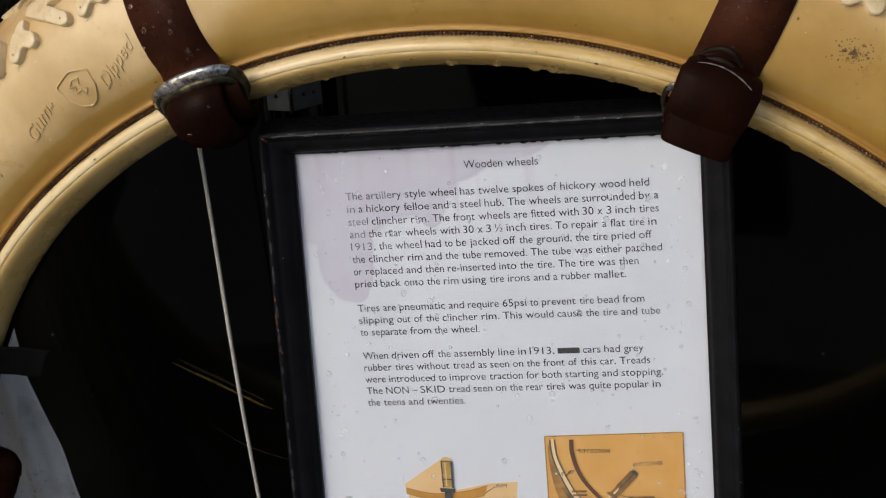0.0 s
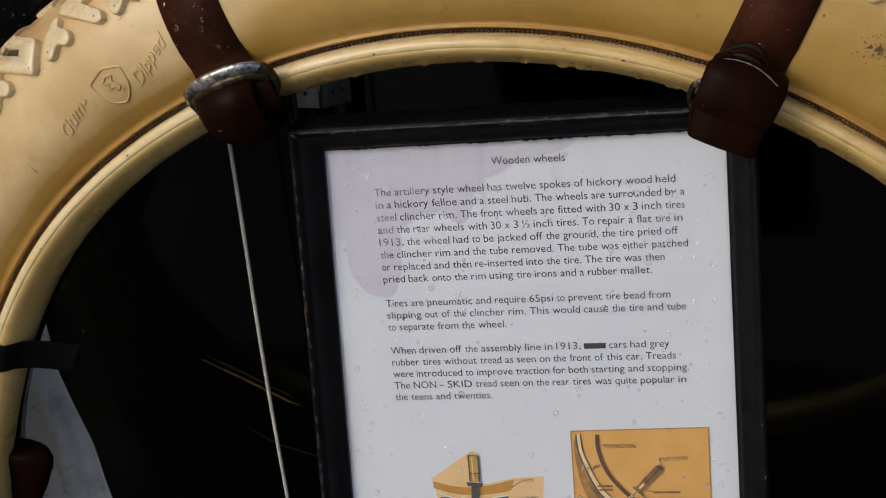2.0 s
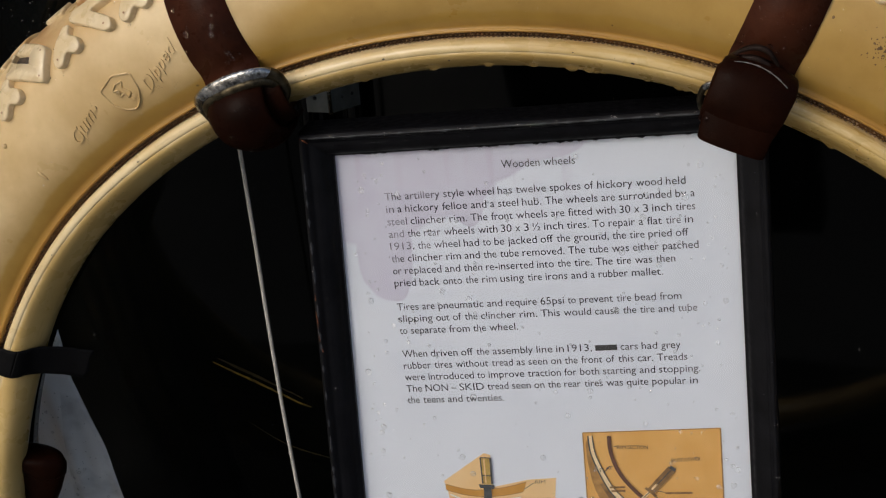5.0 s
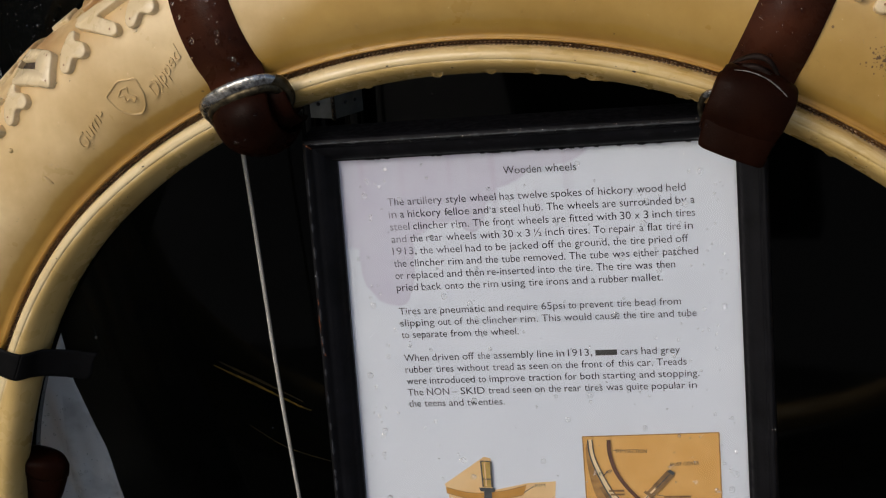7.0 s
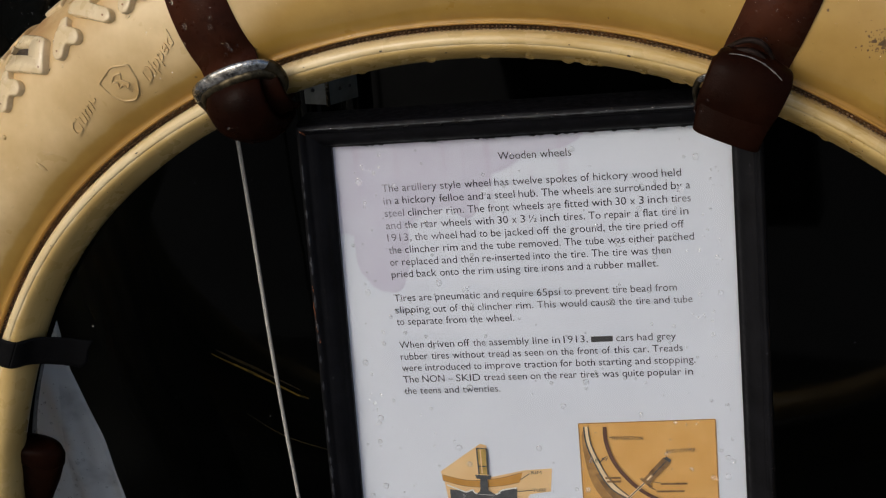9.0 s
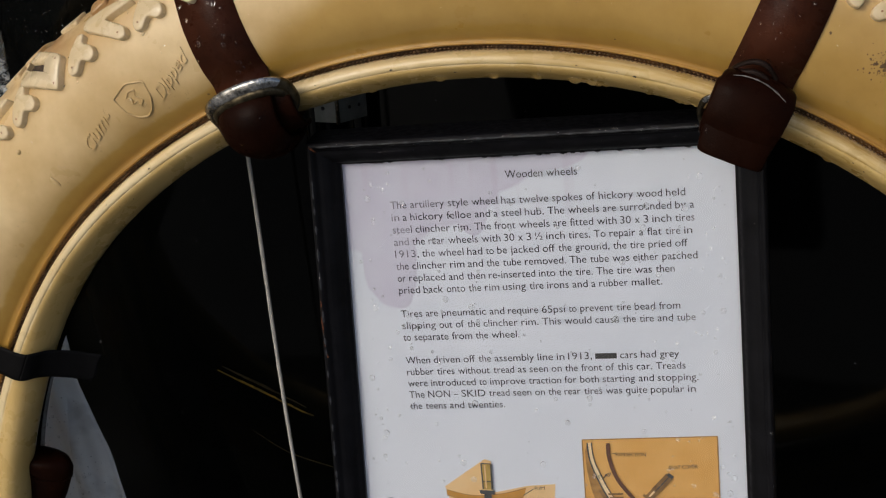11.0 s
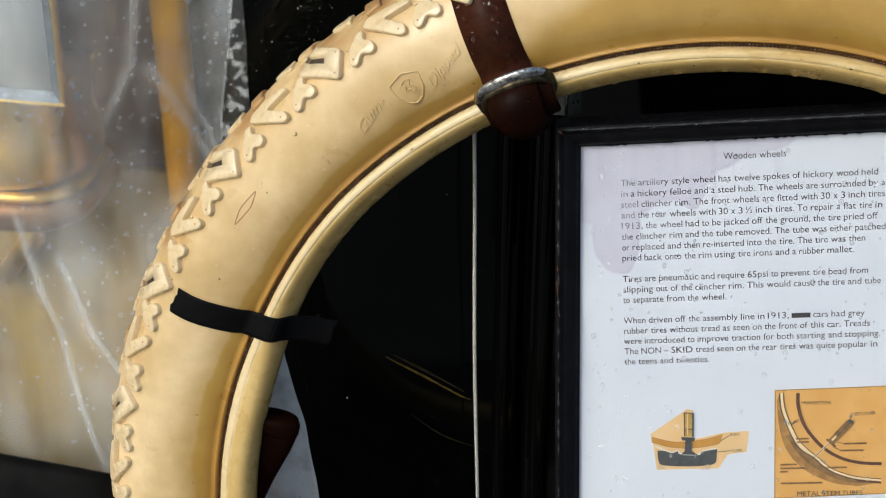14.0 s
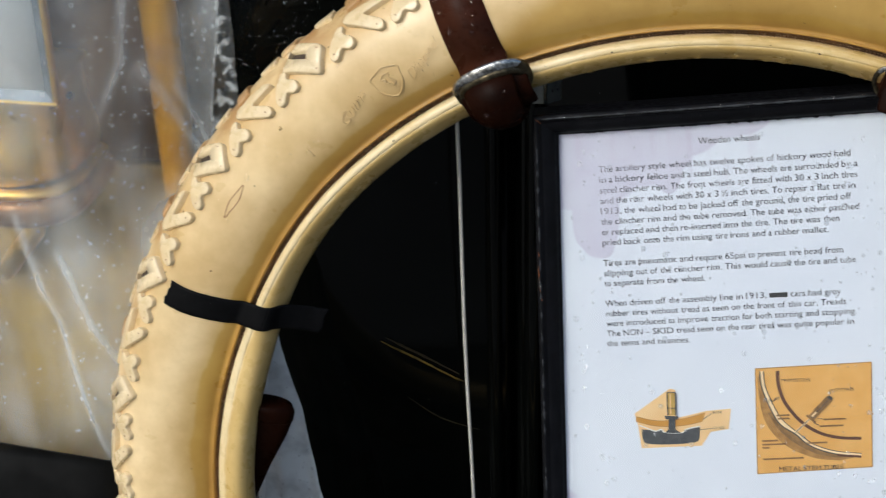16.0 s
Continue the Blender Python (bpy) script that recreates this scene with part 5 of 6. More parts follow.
# section of the moulding: (outwards from the opening, towards the viewer)
MOULD = [(-0.0005, -0.0030), (-0.0005, 0.0020), (0.0008, 0.0034)] + [(p.x, p.y) for p in smooth_loop([(0.0012, 0.0040), (0.0026, 0.0062), (0.0050, 0.0082), (0.0080, 0.0096), (0.0106, 0.0104), (0.0122, 0.0120), (0.0140, 0.0128), (0.0156, 0.0118)], 4, closed=False)] + [(0.0163, 0.0095), (0.0163, -0.012), (0.004, -0.012)]
for i in range(4):
    a, b = quad[i], quad[(i + 1) % 4]
    d = (b - a).normalized()
    outn = Vector((d.z, 0, -d.x)) * -1          # outwards for a clockwise outline
    if outn.dot((a + b) / 2 - sum(quad, Vector()) / 4) < 0:
        outn = -outn

    def mitre(corner, prev, nxt):
        d1, d2 = (corner - prev).normalized(), (nxt - corner).normalized()
        return (d2 - d1).normalized()
    bm = bmesh.new()
    rings = []
    for corner, prv, nx in ((a, quad[i - 1], b), (b, a, quad[(i + 2) % 4])):
        mt = -mitre(corner, prv, nx)
        k = 1.0 / max(0.2, mt.dot(outn))
        rings.append([bm.verts.new(corner + mt * (w * 0.86 * k) + Vector((0, -h, 0))) for w, h in MOULD])
    m = len(MOULD)
    for j in range(m):
        bm.faces.new((rings[0][j], rings[0][(j + 1) % m], rings[1][(j + 1) % m], rings[1][j]))
    bm.faces.new(rings[0])
    bm.faces.new(rings[1][::-1])
    bmesh.ops.recalc_face_normals(bm, faces=bm.faces)
    rail = part("frame_rail", bm, FRAME_BLACK, sign, smooth=False)
    if i == 0:   # broken grey line along the ridge of the upper rail
        bm = bmesh.new()
        ends = [Vector((p.x, -0.0131, p.z + 0.0119)) for p in (a + Vector((-0.008, 0, 0)), b + Vector((0.008, 0, 0)))]
        pts = [ends[0].lerp(ends[1], k / 60) for k in range(61)]
        wrng = random.Random(8)
        tube(bm, pts, [0.0002 + 0.0007 * wrng.random() ** 2 for _ in pts], 6)
        part("grey_ridge", bm, GREY_RIDGE, rail, "broken grey line on the ridge")
        bm = bmesh.new()
        tube(bm, [(a.x - 0.0118, -0.0122, a.z + 0.0120), (a.x - 0.0105, -0.0123, a.z + 0.0108), (a.x - 0.0088, -0.0112, a.z + 0.0090)], [0.0006, 0.0005, 0.0002], 6)
        part("bare_patch", bm, BARE_WOOD, rail, "worn corner of bare orange wood")
    if i == 3:
        bm = bmesh.new()
        wrng = random.Random(15)
        ends = [Vector((p.x - 0.0119, -0.0124, p.z)) for p in (a, b)]
        tube(bm, [ends[0].lerp(ends[1], k / 90) for k in range(91)], [0.0002 + 0.0007 * wrng.random() ** 2 for _ in range(91)], 6)
        part("grey_ridge", bm, GREY_RIDGE, rail, "broken grey line on the ridge")
        for z0, ln, off in ((-0.228, 0.022, 0.0040), (-0.0580, 0.003, 0.0125), (-0.0700, 0.009, 0.0127), (-0.0800, 0.003, 0.0123), (-0.0868, 0.002, 0.0113)):
            t = (z0 - TL[1]) / (BL[1] - TL[1])
            xx = TL[0] + (BL[0] - TL[0]) * t - off
            wrng = random.Random(int(-z0 * 1e4))
            y = -0.0125 if off > 0.01 else -0.0060
            bm = bmesh.new()
            tube(bm, [(xx + wrng.uniform(-0.0002, 0.0002), y, z0 + ln * (k / 8 - 0.5)) for k in range(9)], [0.00008 + 0.00045 * wrng.random() ** 2 for _ in range(9)], 6)
            part("bare_patch", bm, BARE_WOOD, rail, "worn patch of bare orange wood")

bm = bmesh.new()
cols, rws = 30, 40
pg = []
for j in range(rws + 1):
    z = 0.0132 - 0.276 * j / rws
    pg.append([bm.verts.new((-0.119 + 0.2185 * i / cols, 0.0008, z)) for i in range(cols + 1)])
for a, b in zip(pg, pg[1:]):
    for i in range(cols):
        bm.faces.new((a[i], a[i + 1], b[i + 1], b[i]))
for v in list(bm.verts):   # keep inside the moulding's rebate
    t = (0.0125 - v.co.z) / 0.274
    v.co.x = max(v.co.x, -0.0988 - 0.0147 * t)
    v.co.x = min(v.co.x, 0.0949 - 0.0003 * t)
r = bmesh.ops.extrude_face_region(bm, geom=bm.faces[:])
bmesh.ops.translate(bm, verts=[g for g in r["geom"] if isinstance(g, bmesh.types.BMVert)], vec=(0, 0.0006, 0))
bmesh.ops.recalc_face_normals(bm, faces=bm.faces)
paper = part("paper", bm, PAPER, sign, "white printed paper with lavender damp stains")

bm = bmesh.new()
for y in (-0.0018,):
    bm.faces.new([bm.verts.new((x, y, z)) for x, z in (TL, TR, BR, BL)])
pane = part("glass_pane", bm, GLASS, sign, "clear picture glass with rain drops")
pane.visible_shadow = False

# printed words: widths in ems of a book face
EM = 0.0056444
ADV = {}
for group, width in (("abdghknopquvxy0123456789–", 0.5), ("cez", 0.444), ("frI-", 0.333), ("ijlt", 0.278), ("m", 0.778), ("w", 0.722), ("s", 0.389), (" .,", 0.25), ("ADGHKNOQRVXYUw", 0.722), ("BCEL", 0.64), ("TZ", 0.611), ("SFP", 0.556), ("WM", 0.93), ("J", 0.389), ("½", 0.75), ("a", 0.444)):
    for ch in group:
        ADV[ch] = width


def ems(words):
    return sum(ADV.get(ch, 0.5) for ch in words)


LINES = {
    0: "Wooden wheels",
    2: "The artillery style wheel has twelve spokes of hickory wood held",
    3: "in a hickory felloe and a steel hub. The wheels are surrounded by a",
    4: "steel clincher rim. The front wheels are fitted with 30 x 3 inch tires",
    5: "and the rear wheels with 30 x 3 ½ inch tires. To repair a flat tire in",
    6: "1913, the wheel had to be jacked off the ground, the tire pried off",
    7: "the clincher rim and the tube removed. The tube was either patched",
    8: "or replaced and then re-inserted into the tire. The tire was then",
    9: "pried back onto the rim using tire irons and a rubber mallet.",
    11: "Tires are pneumatic and require 65psi to prevent tire bead from",
    12: "slipping out of the clincher rim. This would cause the tire and tube",
    13: "to separate from the wheel.",
    15: "When driven off the assembly line in 1913, # cars had grey",
    16: "rubber tires without tread as seen on the front of this car. Treads",
    17: "were introduced to improve traction for both starting and stopping.",
    18: "The NON – SKID tread seen on the rear tires was quite popular in",
    19: "the teens and twenties.",
}


def print_words(words, x, z, width, em, mat=INK, turn=0.0, lift=0.0003, name="text_line"):
    """A line of print; every word starts where a book face would set it."""
    bm, rot, unit, at = bmesh.new(), Matrix.Rotation(turn, 3, "Y"), width / ems(words), 0.0
    for word in words.split(" "):
        one = text_bmesh(word, (ems(word) - 0.09) * unit, em, thin=0.004)
        for v in one.verts:
            q = rot @ Vector((v.co.x + (at + 0.045) * unit, 0, v.co.y))
            v.co = Vector((x + q.x, 0.0008 - lift, z + q.z))
        me = bpy.data.meshes.new("word")
        one.to_mesh(me)
        one.free()
        bm.from_mesh(me)
        bpy.data.meshes.remove(me)
        at += ems(word) + 0.25
    return part(name, bm, mat, paper, smooth=False)


def print_flat(name, pts, mat, lift):
    bm = bmesh.new()
    bm.faces.new([bm.verts.new((x, 0.0008 - lift, z)) for x, z in pts])
    return part(name, bm, mat, paper, smooth=False)


def print_stroke(name, pts, width, mat, lift):
    bm = bmesh.new()
    vs = []
    for i, p in enumerate(pts):
        a, b = Vector(pts[max(i - 1, 0)]), Vector(pts[min(i + 1, len(pts) - 1)])
        d = (b - a).normalized()
        q = Vector(p)
        nrm = Vector((-d.y, d.x)) * width / 2
        vs.append([bm.verts.new((c.x, 0.0008 - lift, c.y)) for c in (q + nrm, q - nrm)])
    for p, q in zip(vs, vs[1:]):
        bm.faces.new((p[0], p[1], q[1], q[0]))
    return part(name, bm, mat, paper, smooth=False)


PITCH = 1.15 * EM
for row, words in LINES.items():
    z = -0.0007 - row * PITCH
    x, unit = -0.0757 + 0.0205 * (z + 0.0127), 0.990 * EM
    if row == 0:
        print_words(words, -0.0168, z, ems(words) * unit, EM * 1.02)
    elif "#" in words:
        left, right = words.split("#")
        print_words(left.rstrip(), x, z, ems(left.rstrip()) * unit, EM)
        x += ems(left) * unit
        print_flat("word_bar", [(x, z), (x + 0.0108, z), (x + 0.0108, z + 0.0030), (x, z + 0.0030)], GREY_INK, 0.0003)
        x += 0.0108 + 0.25 * unit
        print_words(right.strip(), x, z, ems(right.strip()) * unit, EM)
    else:
        print_words(words, x, z, ems(words) * unit, EM)


def mm(*pts):
    """Millimetres on the sheet, across and up."""
    return [(x * 0.001, z * 0.001) for x, z in pts]


def flowing(*pts):
    return [tuple(p) for p in smooth_loop(mm(*pts), 5, closed=False)]


# cut-out picture of a valve in its rim
print_flat("cutout", mm((-41.5, -153.9), (-38.2, -155), (-38.6, -173.9), (-19.8, -169.9), (-5.1, -169.1), (-6.8, -182.7), (-18, -184.2), (-23.8, -193.3), (-61.1, -193.4), (-62.8, -174), (-64.2, -169.8)), PEACH, 0.0002)
RIM_TOP = flowing((-63.6, -171.5), (-52.7, -174.6), (-43.9, -175.2), (-31.9, -173.9), (-20.7, -171))
RIM_LOW = flowing((-63.5, -174.8), (-54.5, -177.9), (-44.2, -179.3), (-32.3, -178.7), (-22.6, -176.7))
print_flat("rim_section", RIM_TOP + RIM_LOW[::-1], OCHRE, 0.0004)
print_stroke("rim_section_edge", RIM_TOP, 0.0004, SHADE_PRINT, 0.0006)
print_stroke("rim_section_edge", RIM_LOW, 0.0004, SHADE_PRINT, 0.0006)
TUBE_TOP = flowing((-61.5, -177.5), (-55, -180.6), (-51.5, -181.9), (-48.1, -180.9), (-46, -183), (-36, -183.7), (-32.5, -181.3), (-24.3, -179.9))
print_flat("tube_section", TUBE_TOP[6:] + flowing((-24.8, -184), (-25.6, -189.2), (-30.3, -191), (-44, -191.4), (-57.1, -190.3), (-60, -187.2), (-60.2, -180.4)), SLATE, 0.0006)
print_stroke("tube_edge", TUBE_TOP, 0.0008, PAPER_WHITE, 0.0008)
print_flat("valve_stem", mm((-43.4, -156), (-38.2, -156.4), (-38.8, -171.7), (-43.6, -171.4)), GOLD_PRINT, 0.0008)
for a, b, w in (((-43.4, -156), (-43.6, -171.4), 0.0007), ((-38.2, -156.4), (-38.8, -171.7), 0.0010), ((-43.4, -156), (-38.2, -156.4), 0.0006), ((-43.5, -166.6), (-38.7, -166.9), 0.0006)):
    print_stroke("stem_edge", mm(a, b), w, SLATE, 0.0010)
print_stroke("stem_light", mm((-41.6, -157), (-41.9, -170.8)), 0.0008, PEACH, 0.0010)
print_flat("stem_collar", mm((-45.8, -171.7), (-37.4, -172.3), (-37.9, -174.6), (-45.2, -174)), SLATE, 0.0010)
print_flat("stem_base", mm((-43.3, -174), (-39.4, -174.4), (-39.6, -181), (-35.8, -183.9), (-46, -183.2), (-43.9, -181)), SLATE, 0.0011)
print_stroke("leader", mm((-22.5, -175.4), (-17, -171.7)), 0.0004, SLATE, 0.0006)
print_stroke("leader", mm((-26, -182.5), (-16.3, -181.6)), 0.0004, SLATE, 0.0006)
print_words("RIM", -0.0163, -0.1722, 0.0056, 0.0027, GREY_INK, -0.02, 0.0005, "caption")
print_words("TUBE", -0.0163, -0.1826, 0.0072, 0.0027, GREY_INK, -0.02, 0.0005, "caption")

# printed diagram of metal stem tubes
GROUND = mm((10.7, -143.4), (79.4, -142.6), (79.0, -211.9), (9.5, -213.9))
print_flat("diagram_ground", GROUND, ORANGE, 0.0002)
for a, b in zip(GROUND, GROUND[1:] + GROUND[:1]):
    print_stroke("diagram_border", [a, b], 0.0006, SHADE_PRINT, 0.0004)
TYRE_OUT = flowing((13.2, -145), (14, -155.6), (18.2, -168.7), (22, -177.1), (26.1, -182.6), (33.1, -187.6), (38.6, -193.3), (45.6, -198), (57, -202.1), (72.5, -204.4))
TYRE_IN = flowing((15.4, -145), (16.2, -155), (20.1, -166.5), (23.9, -174.8), (28.4, -180.8), (35.9, -187.8), (44.3, -195.2), (57.1, -200.2), (72.6, -202.4))
print_flat("tyre_shade", TYRE_OUT + flowing((59.7, -206.9), (45.2, -204.8), (31, -198), (21.3, -189), (15.0, -177.5), (12.2, -161.9), (11.8, -150)), SHADE_PRINT, 0.0004)
print_flat("tyre_deep_shade", TYRE_OUT[12:] + flowing((58, -204.8), (46, -201.8), (33, -194), (23.5, -184.5), (17.2, -173)), DARK_PRINT, 0.0005)
print_flat("tyre_wall", TYRE_OUT + TYRE_IN[::-1], PALE_PRINT, 0.0006)
print_stroke("tyre_line", TYRE_OUT, 0.0007, SLATE, 0.0008)
print_stroke("flap_line", TYRE_IN, 0.0005, SLATE, 0.0008)
print_stroke("tyre_end", mm((58, -202.8), (72.5, -204.6)), 0.0015, UMBER, 0.0009)
print_stroke("rim_line", flowing((23.9, -145.2), (23.9, -153.2), (26.5, -163.8), (31.7, -173), (39.2, -181.6), (49, -188), (60.4, -191.3), (72.6, -192.2)), 0.0020, UMBER, 0.0010)
for off in (-0.9, 0.9):
    print_stroke("stem_shaft", mm((33.1 + off, -186.8 + off), (42.6 + off, -177.4 + off)), 0.0005, SLATE, 0.0012)
print_stroke("stem_shaft_light", mm((33.1, -186.8), (42.8, -177.2)), 0.0014, PALE_PRINT, 0.0011)
print_stroke("stem_washer", mm((40.3, -175.2), (45.6, -180.4)), 0.0014, DARK_PRINT, 0.0013)
print_stroke("stem_nut", mm((43.0, -177.2), (46.6, -173.4)), 0.0044, DARK_PRINT, 0.0012)
print_stroke("stem_nut_light", mm((43.4, -176.2), (46.2, -173.2)), 0.0010, PALE_PRINT, 0.0014)
print_stroke("dust_cap", mm((46.2, -173.6), (54.4, -164.6)), 0.0046, DARK_PRINT, 0.0012)
for f in (0.15, 0.38, 0.61, 0.84):
    a = Vector((46.2 + 8.2 * f, -173.6 + 9.0 * f))
    print_stroke("dust_cap_groove", mm((a.x - 1.6, a.y - 1.5), (a.x + 1.6, a.y + 1.5)), 0.0004, SLATE, 0.0014)
print_stroke("dust_cap_end", mm((54.0, -165.0), (55.2, -163.6)), 0.0034, SLATE, 0.0014)
for a, b in (((25.8, -151.4), (27.4, -151.4)), ((54.2, -162.7), (54.9, -160)), ((19.5, -166.4), (22.9, -162.7)), ((46.6, -177.7), (50, -178.4)), ((44.3, -180.7), (47.6, -182.4)), ((36.6, -188.7), (40.6, -192.6))):
    print_stroke("leader", mm(a, b), 0.0004, SLATE, 0.0006)
for words, x, z, w, h, turn in (("RIM SECTION", 27.4, -152.4, 15.6, 3.0, 0.03), ("DUST COVER", 54.2, -160.6, 14.8, 3.0, -0.04), ("FLAP", 18, -165.6, 7.2, 3.0, -0.24), ("METAL STEM TUBES", 22.6, -212.2, 39, 4.4, 0.0)):
    print_words(words, x * 0.001, z * 0.001, w * 0.001, h * 0.001, GREY_INK, turn, 0.0015, "caption")
for x, z, w in ((50.2, -178.4, 13.6), (47.9, -182.8, 14.2), (22.2, -174.5, 7.8), (22.8, -176.7, 7.2), (40.2, -193.8, 12), (13.1, -191.2, 9.6), (13, -193.7, 14.5), (12.9, -195.9, 4.4), (13.1, -203.6, 24.8)):
    print_stroke("caption_bar", mm((x, z), (x + w, z)), 0.0011, DARK_PRINT, 0.0015)
# upper part of the next heading, not legible
for x0, w, h in ((-0.0076, 0.0036, 0.0030), (-0.0030, 0.0066, 0.0034), (0.0050, 0.0050, 0.0030), (0.0112, 0.0020, 0.0040), (0.0145, 0.0040, 0.0040), (0.0200, 0.0052, 0.0042), (0.0262, 0.0090, 0.0030), (0.0365, 0.0044, 0.0042)):
    print_flat("heading_bar", [(x0, -0.2412), (x0 + w, -0.2412), (x0 + w, -0.2412 + h), (x0, -0.2412 + h)], INK, 0.0003)


# ---- rain drops ----
def drop_cloud(name, places, label, squash=0.6, mat=None):
    """Flattened beads of water, each on a point with a normal: (point, normal, radius, stretch down)."""
    verts, faces = [], []
    n, rings = 8, 3
    for p, nrm, r, stretch, down in places:
        t = nrm.orthogonal().normalized()
        dn = (down - nrm * down.dot(nrm))
        dn = dn.normalized() if dn.length > 1e-6 else t
        sd = nrm.cross(dn)
        k = len(verts)
        for i in range(rings):
            e = i / rings * math.pi / 2
            for j in range(n):
                a = 2 * math.pi * j / n
                st = stretch if math.cos(a) > 0 else 1.0
                verts.append(p + (dn * math.cos(a) * st + sd * math.sin(a)) * (r * math.cos(e)) + nrm * (r * squash * math.sin(e) - 0.0001))
        verts.append(p + nrm * (r * squash - 0.0001))
        for i in range(rings - 1):
            for j in range(n):
                faces.append((k + i * n + j, k + i * n + (j + 1) % n, k + (i + 1) * n + (j + 1) % n, k + (i + 1) * n + j))
        for j in range(n):
            faces.append((k + (rings - 1) * n + j, k + (rings - 1) * n + (j + 1) % n, k + rings * n))
        faces.append(tuple(k + j for j in range(n - 1, -1, -1)))
    me = bpy.data.meshes.new(name)
    me.from_pydata([tuple(v) for v in verts], [], faces)
    me.materials.append(mat or WATER)
    me.polygons.foreach_set("use_smooth", [len(p.vertices) < 6 for p in me.polygons])
    ob = new(name, me)
    ob.visible_shadow = False
    return tagged(ob, label, "water drops", kind="stuff")


rng = random.Random(21)
DOWN = (LEAN.to_3x3().inverted() @ Vector((0, 0, -1))).normalized()

pl = []
for i in range(420):
    x, z = rng.uniform(-0.100, 0.094), rng.uniform(-0.25, 0.008)
    if rng.random() < 0.45:
        x = rng.choice((-0.098, 0.088)) + rng.gauss(0, 0.012)
    t = (0.0122 - z) / 0.274
    if not -0.093 - 0.0145 * t < x < 0.0885:
        continue
    pl.append((Vector((x, -0.0019, z)), Vector((0, -1, 0)), min(0.0017, 0.0004 + rng.expovariate(2400)), rng.uniform(1.0, 1.5), DOWN))
ob = drop_cloud("rain_drops_on_glass", pl, "rain drops beaded on the picture glass", 0.42, BEAD_WATER)
ob.matrix_world = SIGN

pl = []
for i in range(480):
    th, ph = radians(rng.uniform(-75, 60)), radians(rng.uniform(40, 122))
    nrm = (skin(th, ph, 0.01) - skin(th, ph)).normalized()
    pl.append((skin(th, ph), nrm, min(0.0020, 0.0004 + rng.expovariate(2600)), rng.uniform(1.0, 2.2), DOWN))
for i in range(26):   # on the tape
    th, ph = radians(-60.0 + rng.uniform(-1.0, 1.0)), radians(rng.uniform(74, 124))
    nrm = (skin(th, ph, 0.01) - skin(th, ph)).normalized()
    pl.append((skin(th, ph, 0.0012), nrm, min(0.0010, 0.0003 + rng.expovariate(3600)), 1.2, DOWN))
for i in range(34):   # hanging under the rim
    th = radians(rng.uniform(-13, 32))
    er = Vector((math.sin(th), 0, math.cos(th)))
    pl.append((er * 0.3017 + Vector((0, -0.0080, 0)), (-er * 0.8 + Vector((0, -0.6, 0))).normalized(), rng.uniform(0.0010, 0.0030), 1.5, DOWN))
for deg, size in ((-2.5, 0.0034), (2.3, 0.0030), (6.2, 0.0028), (9.4, 0.0036), (10.9, 0.0034)):
    er = Vector((math.sin(radians(deg)), 0, math.cos(radians(deg))))
    pl.append((er * 0.3030 + Vector((0, -0.0120, 0)), (-er * 0.8 + Vector((0, -0.6, 0))).normalized(), size, 1.1, DOWN))
ob = drop_cloud("rain_drops_on_tyre", pl, "rain drops clinging to the cream tyre")
ob.matrix_world = LEAN

pl = []
for i in range(260):   # upper rail of the frame and the moulding
    if i < 200:
        u = rng.random()
        x, z, out, y = TL[0] + (TR[0] - TL[0]) * u, TL[1] + (TR[1] - TL[1]) * u, rng.choice((0.0112, 0.0123, 0.0118, 0.0126, 0.0116, 0.0121, 0.0073)), 0
        pos = Vector((x, 0, z + out))
    else:
        u = rng.random()
        sidev = rng.random() < 0.5
        a, b = (TL, BL) if sidev else (TR, BR)
        out = rng.choice((0.0123, 0.0075))
        pos = Vector((a[0] + (b[0] - a[0]) * u + (-out if sidev else out), 0, a[1] + (b[1] - a[1]) * u))
    pos.y = -0.0127 if out > 0.010 else (-0.0098 if out > 0.005 else -0.0046)
    pl.append((pos, Vector((0, -0.8, 0.6)), min(0.0012 if out > 0.010 else 0.0007, 0.0003 + rng.expovariate(2600)), 1.3, DOWN))
for i in range(46):   # hanging from the inner edge of the upper rail
    u = rng.random()
    x, z = TL[0] + (TR[0] - TL[0]) * u, TL[1] + (TR[1] - TL[1]) * u
    pl.append((Vector((x, -0.0026, z + 0.0006)), Vector((0, -0.9, -0.45)).normalized(), rng.uniform(0.0007, 0.0020), 1.2, DOWN))
ob = drop_cloud("rain_drops_on_frame", pl, "rain drops on the black frame")
ob.matrix_world = SIGN

pl = []
for i in range(1100):
    x, z = rng.uniform(-0.34, 0.30), rng.uniform(0.70, 1.30)
    if i < 850:
        x, z = rng.uniform(-0.33, -0.15), rng.uniform(1.04, 1.28)
    if -0.16 < x < -0.10:
        continue
    pl.append((Vector((x, BODY_Y - 0.0001, z)), Vector((0, -1, 0)), min(0.0010, 0.00025 + rng.expovariate(6500)), 1.2, Vector((0, 0, -1))))
drop_cloud("rain_drops_on_body", pl, "rain drops on the black bodywork", 0.8, GLINT_WATER)

pl = []
for i in range(2200):
    z = rng.uniform(0.70, 1.35)
    x = sheet_edge(z) - abs(rng.gauss(0, 0.11)) - 0.002
    e = 0.002
    y = sheet_y(x, z)
    nrm = Vector(((sheet_y(x + e, z) - y) / e, -1, (sheet_y(x, z + e) - y) / e)).normalized()
    pl.append((Vector((x, y - 0.0005, z)), nrm, min(0.0013, 0.00025 + rng.expovariate(3800)), 1.15, Vector((0, 0, -1))))
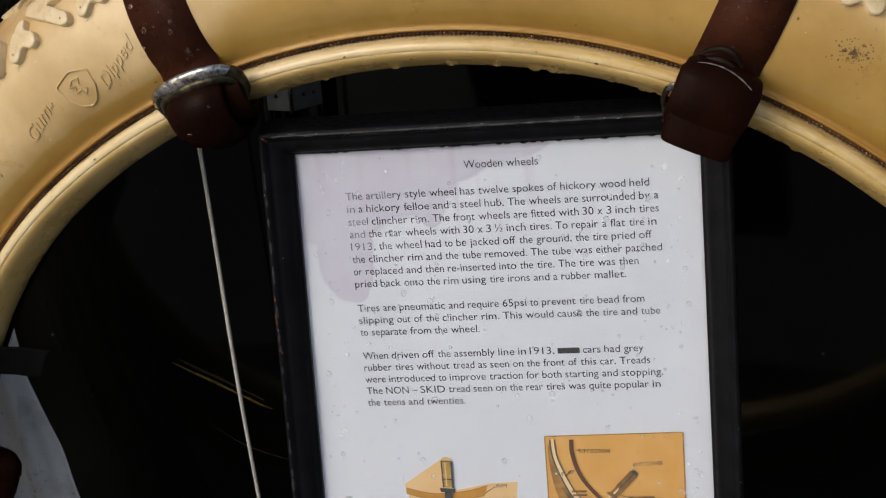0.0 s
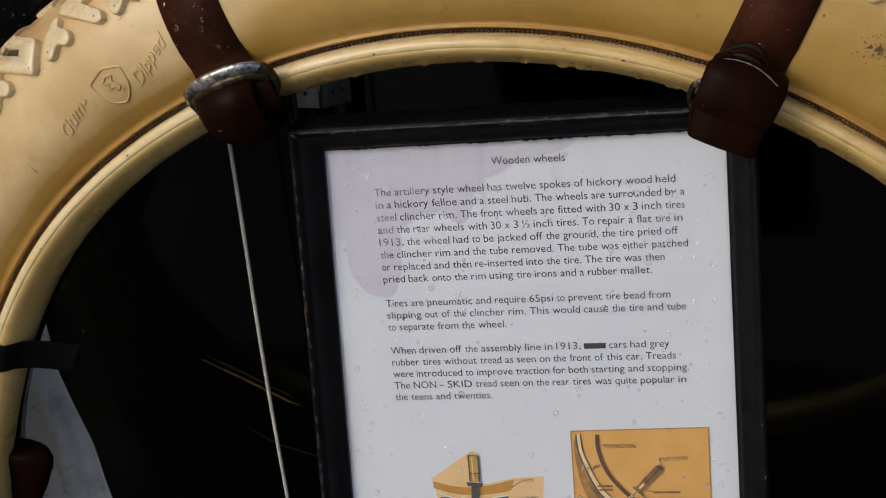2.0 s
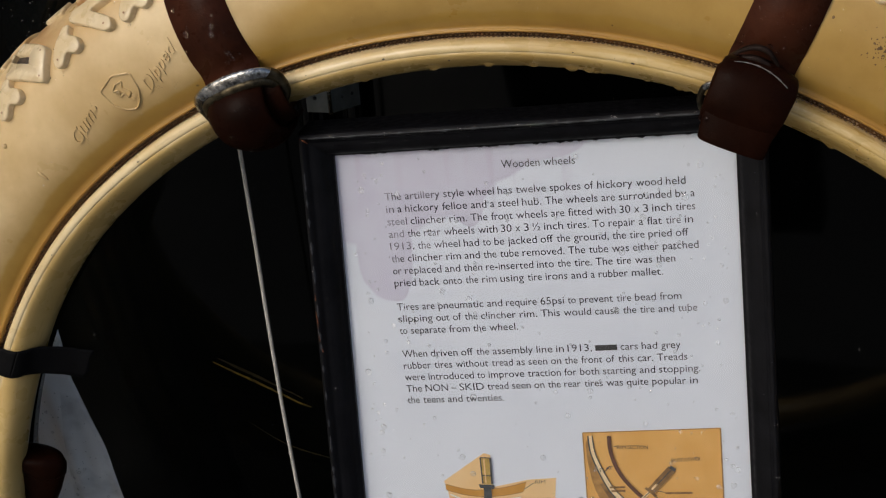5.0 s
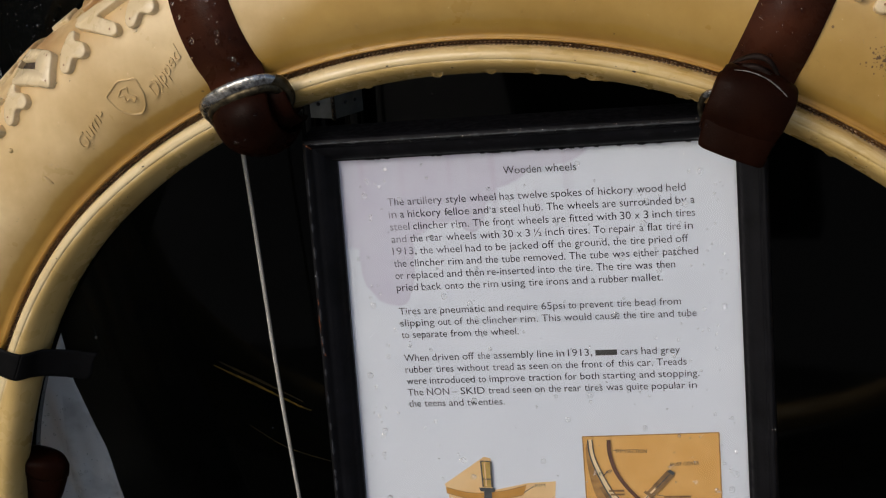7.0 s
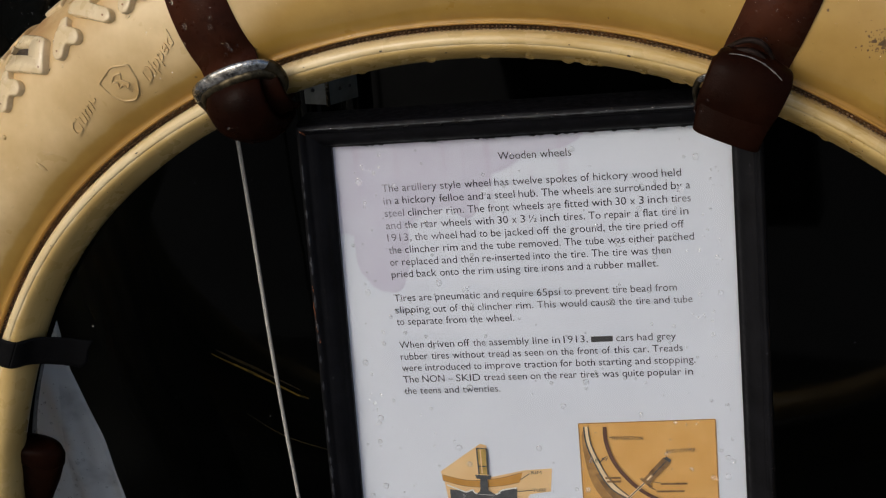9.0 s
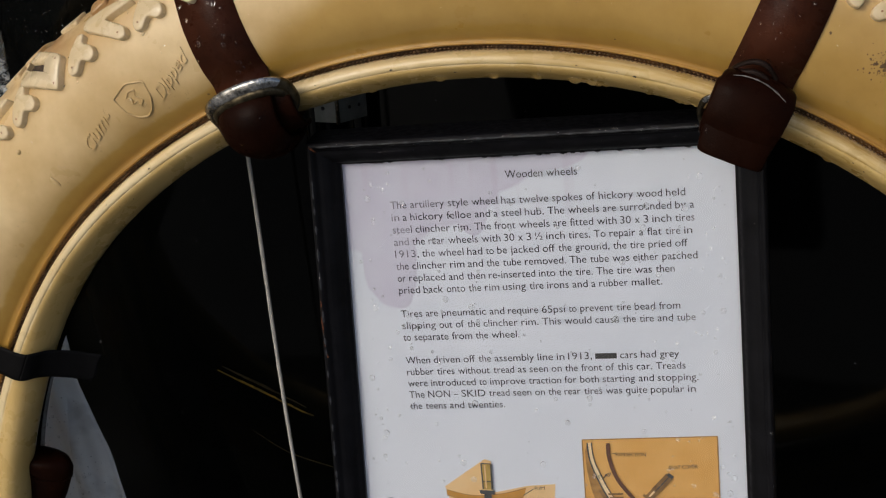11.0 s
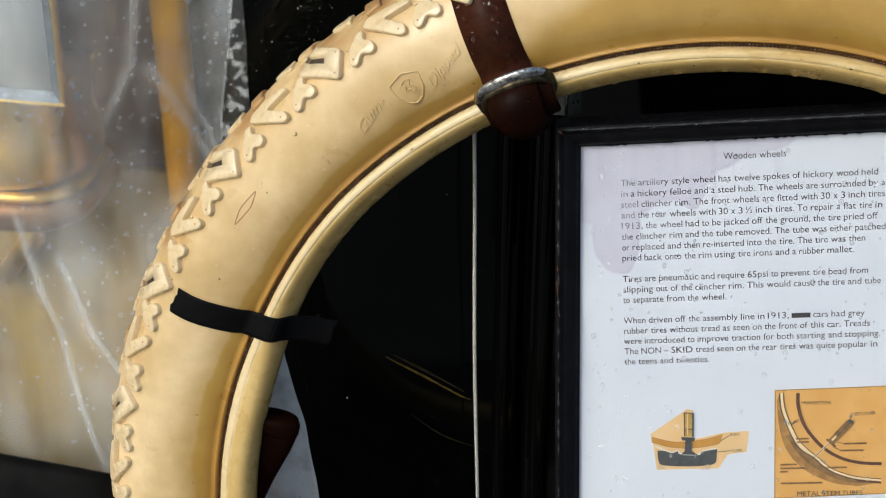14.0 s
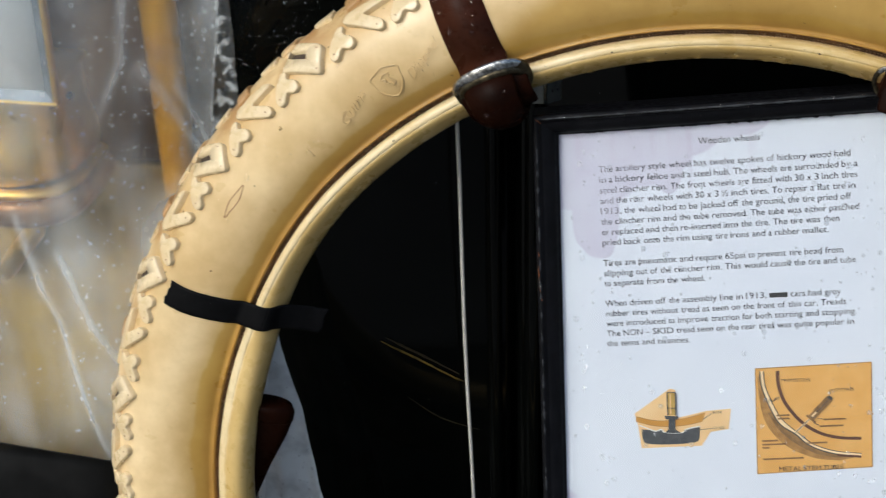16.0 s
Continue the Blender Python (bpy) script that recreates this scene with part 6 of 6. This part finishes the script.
# larger drops get pale rings for their glint, smaller ones whitened dots
small, verts, faces = [], [], []
for p, nrm, r, st, dn in pl:
    if r < 0.0007:
        small.append((p, nrm, r * 0.8, st, dn))
        continue
    t = nrm.orthogonal().normalized()
    u = nrm.cross(t)
    k = len(verts)
    for i in range(10):
        a = 2 * math.pi * i / 10
        d = t * math.cos(a) + u * math.sin(a)
        verts += [tuple(p + d * (r + 0.00018 * cx) + nrm * (0.0002 * cy)) for cx, cy in ((1, 0), (0, 1.4), (-1, 0), (0, -1))]
    for i in range(10):
        for j in range(4):
            faces.append((k + i * 4 + j, k + i * 4 + (j + 1) % 4, k + (i + 1) % 10 * 4 + (j + 1) % 4, k + (i + 1) % 10 * 4 + j))
drop_cloud("rain_drops_on_sheet", small, "rain drops on the clear plastic sheet", 0.8, GLINT_RIM_WATER).matrix_world = SHEET
me = bpy.data.meshes.new("drop_glint_rings")
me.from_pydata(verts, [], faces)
me.materials.append(GLINT_RIM_WATER)
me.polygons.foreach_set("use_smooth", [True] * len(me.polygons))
tagged(new("drop_glint_rings", me), "pale rings painting the glint of flat drops on the plastic sheet", "water drops", kind="stuff").matrix_world = SHEET

pl = []
for th0, lo, hi in ((-19.0, 45, 118), (23.7, 45, 118)):
    for i in range(36):
        th, ph = radians(th0 + rng.uniform(-2.0, 2.0)), radians(rng.uniform(lo, hi))
        nrm = (skin(th, ph, 0.01) - skin(th, ph)).normalized()
        pl.append((skin(th, ph, 0.0035 if ph > 0.95 else 0.0070), nrm, min(0.0014, 0.0003 + rng.expovariate(2800)), 1.4, DOWN))
for i in range(26):
    r = rng.uniform(0.2945, 0.312)
    p, et, out = wheel_frame(tr, r, -0.0436 + (0.0016 if r > 0.31 else 0.0), 0, -1, rng.uniform(-0.014, 0.014) - (r - 0.318) * 0.10)
    pl.append((p, Vector((0, -1, 0)), min(0.0016, 0.0003 + rng.expovariate(2400)), 1.4, DOWN))
for i in range(16):
    p, et, out = wheel_frame(tl, rng.uniform(0.300, 0.313), -0.0428, 0, -1, rng.uniform(-0.012, 0.012))
    pl.append((p, Vector((0, -1, 0)), min(0.0007, 0.0002 + rng.expovariate(4500)), 1.2, DOWN))
ob = drop_cloud("rain_drops_on_straps", pl, "rain drops on the leather straps")
ob.matrix_world = LEAN
